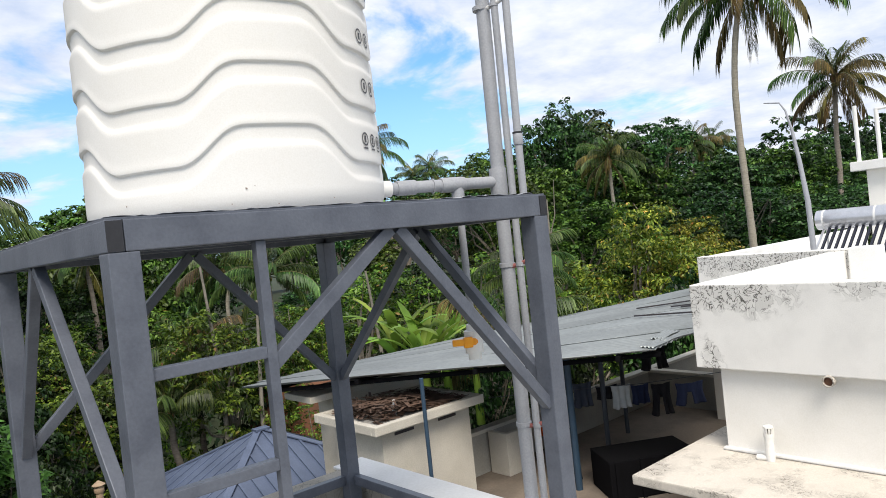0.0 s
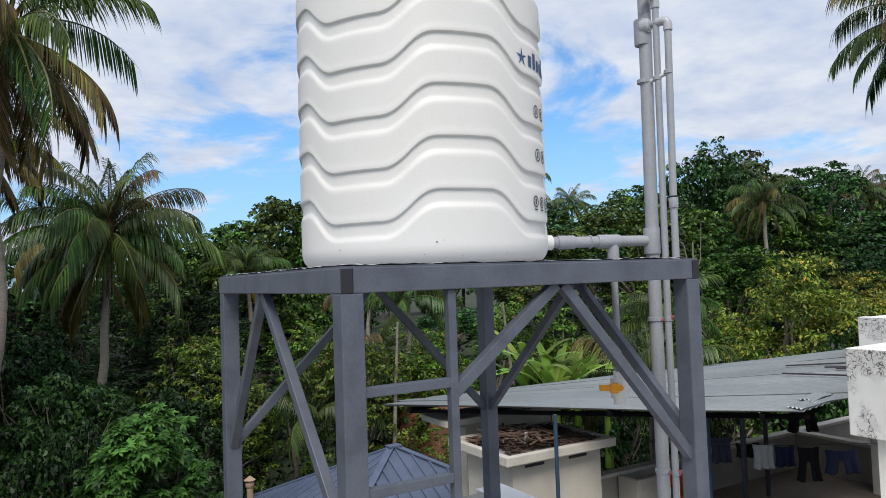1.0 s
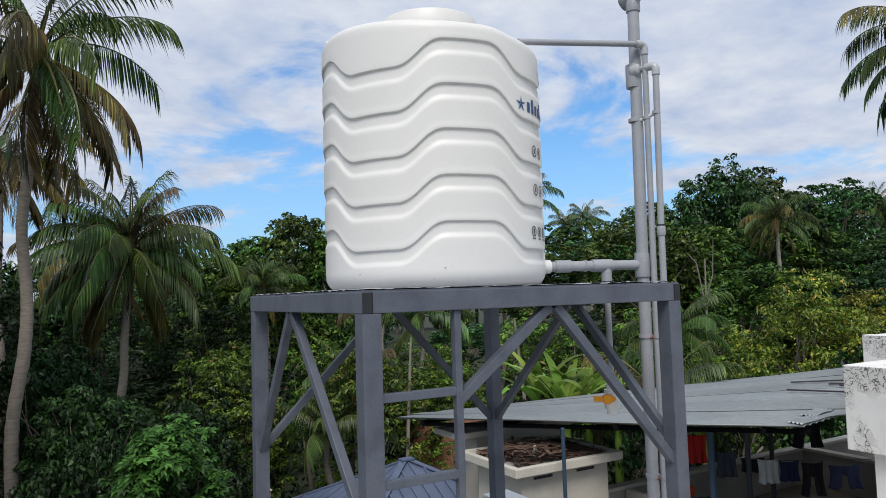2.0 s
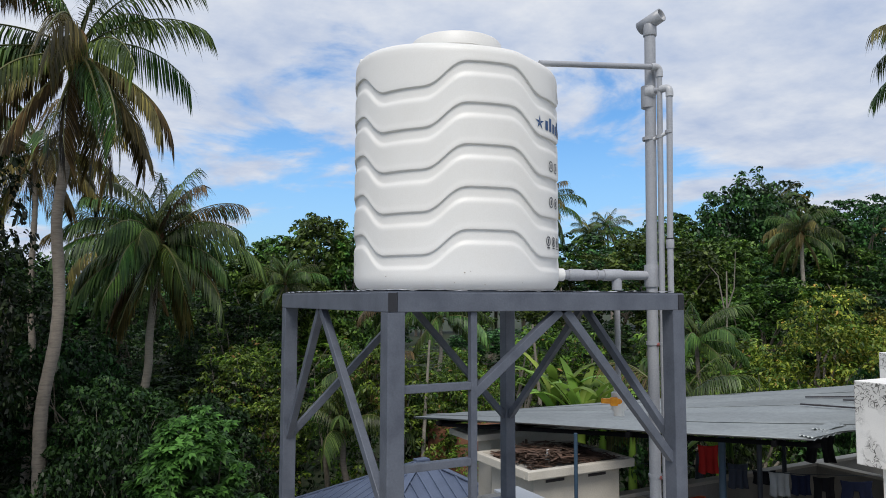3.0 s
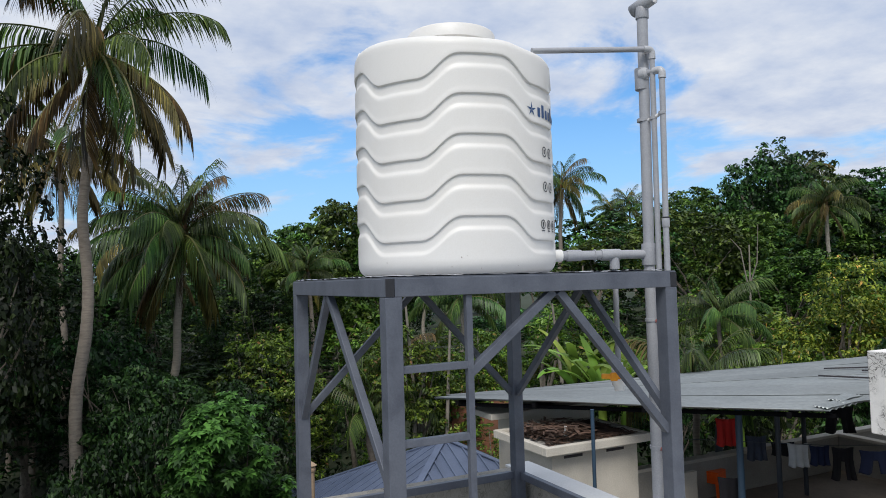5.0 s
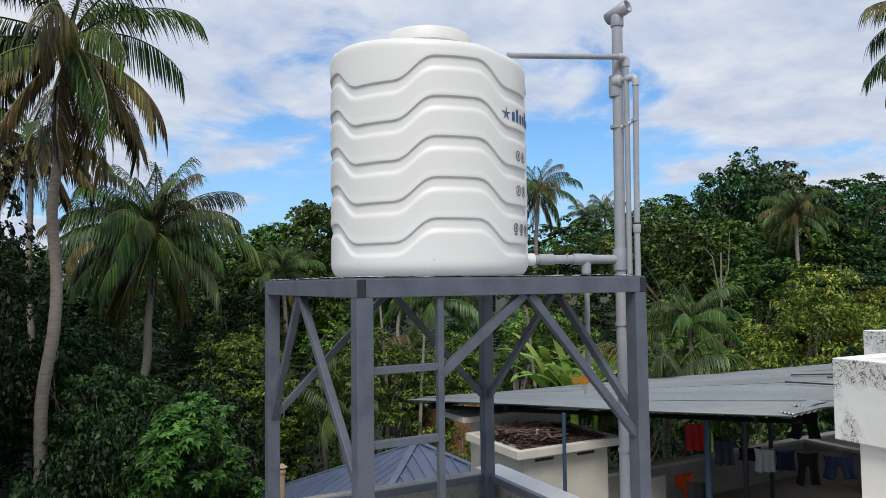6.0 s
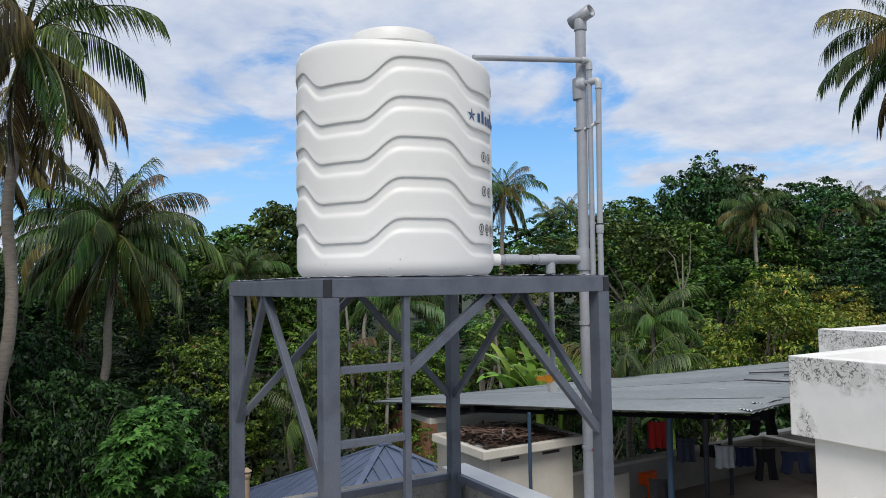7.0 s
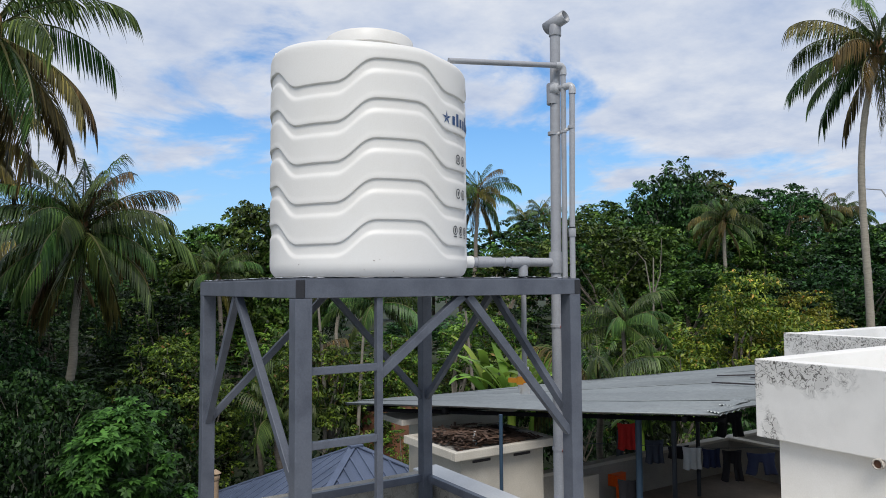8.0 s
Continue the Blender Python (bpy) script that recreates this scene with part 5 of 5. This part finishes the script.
# -- trees of the wood: a few makes, then set out in the plan --
MAKES = {
    "far": [make_tree(10 + i, "forest_tree", "distant forest tree in the closed canopy", 10, 3.6, 4.3, 0.42, 210, 21, LEAF_DARK if i else LEAF_MID, BARK, boughs=12) for i in range(3)],
    "dark": [make_tree(20 + i, "forest_tree", "broad dark green forest tree with dense foliage", 10, 3.6, 4.3, 0.28, 290, 26, LEAF_DARK, BARK, boughs=12, flat=0.5) for i in range(3)],
    "mid": [make_tree(30 + i, "forest_tree", "leafy green forest tree with an uneven crown", 10, 3.3, 4.1, 0.28, 270, 26, LEAF_MID, BARK, boughs=11) for i in range(3)],
    # these trees and one of the shrubs carry painted shade in their leaves
    "shade": [make_tree(70 + i, "shaded_tree", "grove tree with shade darkened into its leaf colour", 10, 3.4, 4.4, 0.205, 260, 30, LEAF_SHADE, BARK, boughs=13, droop=0.02, width=0.55) for i in range(2)],
    "lime": [make_tree(40 + i, "young_tree", "young tree with light yellow-green leaves", 7, 2.3, 3.1, 0.175, 230, 29, LEAF_LIME, PALE_BARK, width=0.45, flat=0.4) for i in range(2)],
    "gold": [make_tree(50, "garden_tree", "bushy tree flushed with golden and rusty new leaves", 7, 3.4, 2.9, 0.165, 460, 38, LEAF_GOLD, BARK, width=0.42, boughs=13)],
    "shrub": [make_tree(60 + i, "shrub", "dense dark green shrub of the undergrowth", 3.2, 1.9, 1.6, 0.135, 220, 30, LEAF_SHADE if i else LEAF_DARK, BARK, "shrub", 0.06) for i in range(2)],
}
SPARE = {k: list(v) for k, v in MAKES.items()}
WOOD = random.Random(77)


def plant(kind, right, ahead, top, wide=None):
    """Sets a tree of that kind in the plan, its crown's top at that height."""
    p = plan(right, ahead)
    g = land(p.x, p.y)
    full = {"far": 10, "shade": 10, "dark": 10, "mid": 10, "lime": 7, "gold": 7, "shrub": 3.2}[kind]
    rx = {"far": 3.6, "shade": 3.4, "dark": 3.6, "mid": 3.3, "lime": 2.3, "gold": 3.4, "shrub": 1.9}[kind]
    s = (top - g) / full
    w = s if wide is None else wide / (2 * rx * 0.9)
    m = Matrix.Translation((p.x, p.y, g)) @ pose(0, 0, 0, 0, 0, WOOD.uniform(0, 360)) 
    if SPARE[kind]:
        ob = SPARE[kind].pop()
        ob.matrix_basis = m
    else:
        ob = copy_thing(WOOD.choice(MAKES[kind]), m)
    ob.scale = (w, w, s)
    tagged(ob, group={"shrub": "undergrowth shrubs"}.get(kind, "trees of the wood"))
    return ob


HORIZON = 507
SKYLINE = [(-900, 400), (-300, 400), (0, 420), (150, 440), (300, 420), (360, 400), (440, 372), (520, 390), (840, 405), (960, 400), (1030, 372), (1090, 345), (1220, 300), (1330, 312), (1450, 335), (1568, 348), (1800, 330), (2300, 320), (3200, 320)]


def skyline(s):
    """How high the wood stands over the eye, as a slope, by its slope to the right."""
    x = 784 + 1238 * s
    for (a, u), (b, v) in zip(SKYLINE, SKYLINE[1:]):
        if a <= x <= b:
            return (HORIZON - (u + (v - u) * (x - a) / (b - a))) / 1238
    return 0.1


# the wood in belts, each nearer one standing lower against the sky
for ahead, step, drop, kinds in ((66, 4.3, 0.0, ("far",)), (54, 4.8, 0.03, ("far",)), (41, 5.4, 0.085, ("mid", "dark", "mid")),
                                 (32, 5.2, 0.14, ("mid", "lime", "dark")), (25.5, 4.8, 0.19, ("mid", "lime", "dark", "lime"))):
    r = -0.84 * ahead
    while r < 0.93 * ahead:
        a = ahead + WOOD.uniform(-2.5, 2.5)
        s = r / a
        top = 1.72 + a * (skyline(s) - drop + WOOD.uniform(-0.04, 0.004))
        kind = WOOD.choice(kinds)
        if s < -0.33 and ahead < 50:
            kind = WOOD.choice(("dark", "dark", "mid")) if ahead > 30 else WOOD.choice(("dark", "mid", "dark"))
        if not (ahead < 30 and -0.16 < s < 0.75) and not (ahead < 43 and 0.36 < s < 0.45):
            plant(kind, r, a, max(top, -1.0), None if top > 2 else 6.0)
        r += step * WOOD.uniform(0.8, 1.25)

# trees that can be told apart
plant("dark", 15.2, 48, 10.1, 6.4)
plant("dark", 18.6, 49, 9.7, 7.5)
plant("mid", 20.8, 49, 7.9, 6.5)
plant("mid", 13.8, 42, 4.8, 5.0)
plant("dark", 16.6, 33, 1.6, 5.0)
plant("dark", 24.2, 50, 8.9, 7.5)
plant("mid", 12.0, 50, 7.9, 7.0)
plant("mid", -9.7, 35, 6.1, 5.6)
plant("mid", -7.6, 34.5, 5.3, 4.6)
plant("mid", -12.2, 37, 5.3, 5.4)
plant("mid", -8.2, 36, 5.0, 5.0)
plant("mid", -11.6, 36, 4.9, 5.0)
plant("mid", -9.8, 33.5, 3.4, 5.0)
plant("mid", -13.5, 36, 4.3, 6.0)
plant("dark", -17.0, 40, 4.6, 7.0)
plant("mid", 4.0, 45, 4.6, 7.0)
plant("dark", 7.4, 48, 5.6, 7.0)
for r in (16.5, 20.0, 23.5, 27.0, 30.5):
    plant(WOOD.choice(("dark", "dark")), r, 34, 2.3 + WOOD.uniform(-0.5, 0.7), 6.0)
for r in (25.0, 31.0, 37.0, 43.0):
    plant("far", r, 47, 4.6 + WOOD.uniform(-0.5, 0.9), 8.0)
for r in range(9, 40, 3):
    plant(WOOD.choice(("mid", "mid", "dark")), r + WOOD.uniform(-0.8, 0.8), 43 + WOOD.uniform(-2, 2), 5.0 + WOOD.uniform(-1.0, 0.8), 6.5)
for r in range(13, 34, 3):
    plant(WOOD.choice(("mid", "dark")), r + WOOD.uniform(-0.8, 0.8), 37.5 + WOOD.uniform(-1, 1), 2.4 + WOOD.uniform(-0.8, 0.6), 5.5)
for r in range(-6, 22, 4):
    plant("far", r + WOOD.uniform(-1, 1), 72 + WOOD.uniform(-3, 3), 7.9 + WOOD.uniform(-0.8, 0.6), 9.0)
plant("gold", 10.7, 25, 2.15, 5.6)
plant("gold", 13.6, 26, 1.4, 5.0)
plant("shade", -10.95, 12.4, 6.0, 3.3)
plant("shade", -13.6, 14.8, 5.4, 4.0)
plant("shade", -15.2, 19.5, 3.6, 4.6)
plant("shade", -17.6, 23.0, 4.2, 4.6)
for r in (-30.0, -25.5, -21.5, -17.5, -13.5, -9.5):
    plant("far", r, 45, 3.6 + WOOD.uniform(-0.4, 0.8), 7.0)
for r, a, top, wd in ((-3.2, 20, 0.45, 3.0), (-5.6, 21.8, 0.35, 2.6), (-7.6, 19.0, 0.3, 2.8), (-1.6, 21.5, 0.2, 3.2), (-8.2, 21, 0.5, 3.2), (-2.4, 21.5, -0.3, 2.8), (0.4, 25, 1.0, 4.0), (2.6, 24, 0.6, 3.6), (5.0, 26, 1.2, 4.2), (-6.6, 18.5, -0.6, 2.8), (7.0, 21, -0.2, 3.4), (-0.9, 22.6, 0.0, 2.6), (-1.15, 18.9, -2.1, 1.6)):
    plant("lime", r, a, top, wd)
for r, a, top, wd in ((-13, 20, 0.6, 4), (-10.2, 18, -0.4, 3.6), (-7.4, 17, -0.6, 3.2), (-7.0, 13.5, -1.2, 2.8), (-7.6, 11.5, -1.1, 2.2), (-6.9, 9.0, -1.4, 2.0), (-5.9, 13.9, -1.5, 2.4),
                      (-15.0, 15.5, 0.6, 3.6), (-9.6, 8.8, -0.4, 2.4), (-3.4, 21.4, -0.6, 2.6), (-7.6, 19.5, -0.3, 3.2), (3.4, 18.5, -0.4, 3.0), (5.2, 17.5, -0.5, 3.0), (7.4, 16.8, -0.2, 3.0), (9.8, 18.5, 0.2, 3.2), (1.6, 18.4, -0.6, 2.6), (12.5, 19, 0.2, 3.4), (-15.5, 17, 1.0, 4.0), (-4.9, 9.2, -2.2, 1.8), (-6.2, 7.6, -2.0, 1.8), (-7.2, 12.7, -0.5, 2.3)):
    plant("shrub", r, a, top, wd)
for ahead, z, step in ((29, 1.9, 3.6), (23.5, 0.7, 3.2), (19.5, -0.4, 2.9)):
    r = -0.95 * ahead
    while r < (-0.34 if ahead > 25 else -0.42 if ahead > 20 else -0.60) * ahead:
        if not (ahead < 25 and -0.60 < r / ahead < -0.49):
            plant(WOOD.choice(("shade", "shade", "shade", "shade", "dark")), r, ahead + WOOD.uniform(-1.2, 1.2), z + WOOD.uniform(-0.7, 0.6), WOOD.uniform(3.4, 5.0))
        r += step * WOOD.uniform(0.8, 1.2)
g = plan(-5.0, 11.0)
make_hand_leaf_bush((g.x, g.y, land(g.x, g.y)), 1.0, 5)


def palm_at(seed, right, ahead, z, foot_right, foot_ahead, bow=(0, 0, 0), **kw):
    b, c = plan(foot_right, foot_ahead), plan(right, ahead, z)
    return make_palm(seed, (b.x, b.y, land(b.x, b.y) - 0.2), c, bow, **kw)


palm_at(1, -11.0, 16.8, 7.95, -11.6, 16.6, tuple(RIGHT * -0.12), r=0.165, size=0.9, age=0.25, sway=0.3,
        fronds=((60, 0), (200, 0), (320, 0), (25, 1), (80, 1), (160, 1), (250, 1), (8, 2), (75, 2), (172, 2), (203, 2), (130, 2), (-38, 3), (-65, 3), (188, 3), (214, 3), (100, 3), (292, 3),
                (4, 4), (-28, 4), (30, 4), (60, 4), (120, 4), (200, 4), (228, 4), (255, 4), (310, 4), (20, 5), (90, 5), (150, 5), (210, 5), (240, 5), (268, 5), (300, 5), (335, 5)))
palm_at(2, -16.1, 22.4, 6.7, -15.8, 22.2, tuple(RIGHT * 0.1), r=0.12, size=0.72, age=0.4, counts=(2, 4, 5, 6, 7, 6))
palm_at(3, -12.95, 25.0, 3.65, -13.6, 25.0, (0, 0, 0), r=0.17, size=0.86, counts=(7, 10, 10, 10, 9, 8), age=0.1, bark=PALM_PALE)
palm_at(4, 2.45, 50, 8.2, 2.0, 50, (0, 0, 0), r=0.17, size=0.7, counts=(3, 5, 6, 6, 6, 4), age=0.08)
palm_at(5, 10.6, 90, 9.9, 10.4, 90, size=0.72, age=0.05)
palm_at(6, 13.1, 92, 10.9, 13.6, 92, size=0.76, age=0.05)
palm_at(7, 16.25, 40.5, 5.35, 15.9, 40.5, tuple(RIGHT * 0.2), r=0.14, size=0.54, counts=(5, 8, 7, 6, 5, 4), age=0.12, bark=PALM_PALE)
palm_at(8, 17.75, 28, 11.1, 16.85, 28, tuple(RIGHT * -0.62), bow_at=2.2, sway=0.06, r=0.165, size=0.9, counts=(3, 5, 6, 8, 7, 2), age=0.2, bark=PALM_PALE)
palm_at(9, 31.6, 40.6, 8.9, 31.4, 40.6, tuple(RIGHT * -0.3), r=0.19, size=0.82, counts=(5, 7, 6, 5, 5, 4), age=0.3)
palm_at(10, 29.6, 55, 7.3, 29.4, 55, r=0.17, size=0.6, age=0.15)
palm_at(12, 31.7, 56, 7.1, 31.9, 56, r=0.17, size=0.6, age=0.15)
palm_at(13, -9.7, 30, 2.3, -9.2, 30, r=0.12, size=0.45, counts=(5, 7, 6, 4, 2, 1), age=0.05)
palm_at(14, -2.6, 27, 1.0, -2.8, 27, r=0.1, size=0.5, counts=(4, 6, 5, 5, 2, 0), age=0.04, bark=PALM_PALE)
palm_at(15, -4.5, 30, 1.5, -4.6, 30, r=0.1, size=0.52, counts=(4, 6, 5, 5, 2, 0), age=0.04, bark=PALM_PALE)
palm_at(16, 5.6, 22, 0.4, 5.6, 22, r=0.085, size=0.43, counts=(4, 7, 6, 4, 1, 0), age=0.05, nuts=False)
palm_at(17, 3.3, 15.0, -0.75, 3.3, 15.0, r=0.1, size=0.46, counts=(5, 6, 4, 1, 0, 0), age=0.05, nuts=False)
palm_at(18, -4.6, 19.4, -2.1, -4.6, 19.4, r=0.11, size=0.46, counts=(8, 8, 4, 0, 0, 0), age=0.0, nuts=False)
palm_at(22, -4.3, 21.2, -0.9, -4.3, 21.2, r=0.1, size=0.45, counts=(4, 5, 5, 4, 0, 0), age=0.1, nuts=False)
palm_at(19, 22.6, 60, 9.9, 22.6, 60, size=0.55)
palm_at(21, -17.0, 30, 3.8, -17.2, 30, size=0.9, age=0.2)
for i, (r, a, s) in enumerate(((1.6, 17.0, 1.0), (1.1, 17.8, 1.05), (2.2, 17.8, 0.95), (2.8, 17.2, 0.8), (4.4, 15.9, 0.75))):
    p = plan(r, a)
    make_banana((p.x, p.y, -2.75), s, 90 + i)
# bare pale stems between the trees
for i, (r, a, top) in enumerate(((9.75, 33, 3.0), (0.8, 20.4, 1.0), (-2.45, 19.2, 0.6), (-3.4, 19.6, 1.6))):
    p = plan(r, a)
    z0 = land(p.x, p.y)
    t = thing("bare_trunk", "slim pale bare trunk rising out of the thicket", "tree trunk")
    rnd = random.Random(i)
    part("trunk", tube([(p.x, p.y, z0 - 0.2), (p.x + 0.1, p.y, (z0 + top) / 2), (p.x + rnd.uniform(-0.3, 0.3), p.y, top)], [0.075, 0.055, 0.03], 10), PALE_BARK, t, smooth=True)
    if i == 0:
        for d in (-1, 1):
            part("limb", tube([(p.x + 0.05, p.y, top - 2.0), (p.x + RIGHT.x * (0.35 * d + 0.1), p.y + RIGHT.y * (0.35 * d + 0.1), top - 0.5 - 0.3 * d), (p.x + RIGHT.x * (0.62 * d - 0.1), p.y + RIGHT.y * 0.6 * d, top + 0.6 + 0.3 * d)], [0.035, 0.028, 0.014], 8), PALE_BARK, t, smooth=True)
# undergrowth on the ground, its leaves coloured with the shade already in
rng = np.random.default_rng(5)
n = 30000
rr, aa = rng.uniform(-34, 34, n), 8 + 34 * rng.random(n) ** 1.2
pts = np.empty((n, 3))
for i in range(n):
    p = plan(rr[i], aa[i])
    pts[i] = (p.x, p.y, land(p.x, p.y) + 0.05 + 0.9 * rng.random() ** 2)
keep = ~((pts[:, 0] > -4.8) & (pts[:, 0] < 15) & (pts[:, 1] > -7) & (pts[:, 1] < 13.2))
pts = pts[keep]
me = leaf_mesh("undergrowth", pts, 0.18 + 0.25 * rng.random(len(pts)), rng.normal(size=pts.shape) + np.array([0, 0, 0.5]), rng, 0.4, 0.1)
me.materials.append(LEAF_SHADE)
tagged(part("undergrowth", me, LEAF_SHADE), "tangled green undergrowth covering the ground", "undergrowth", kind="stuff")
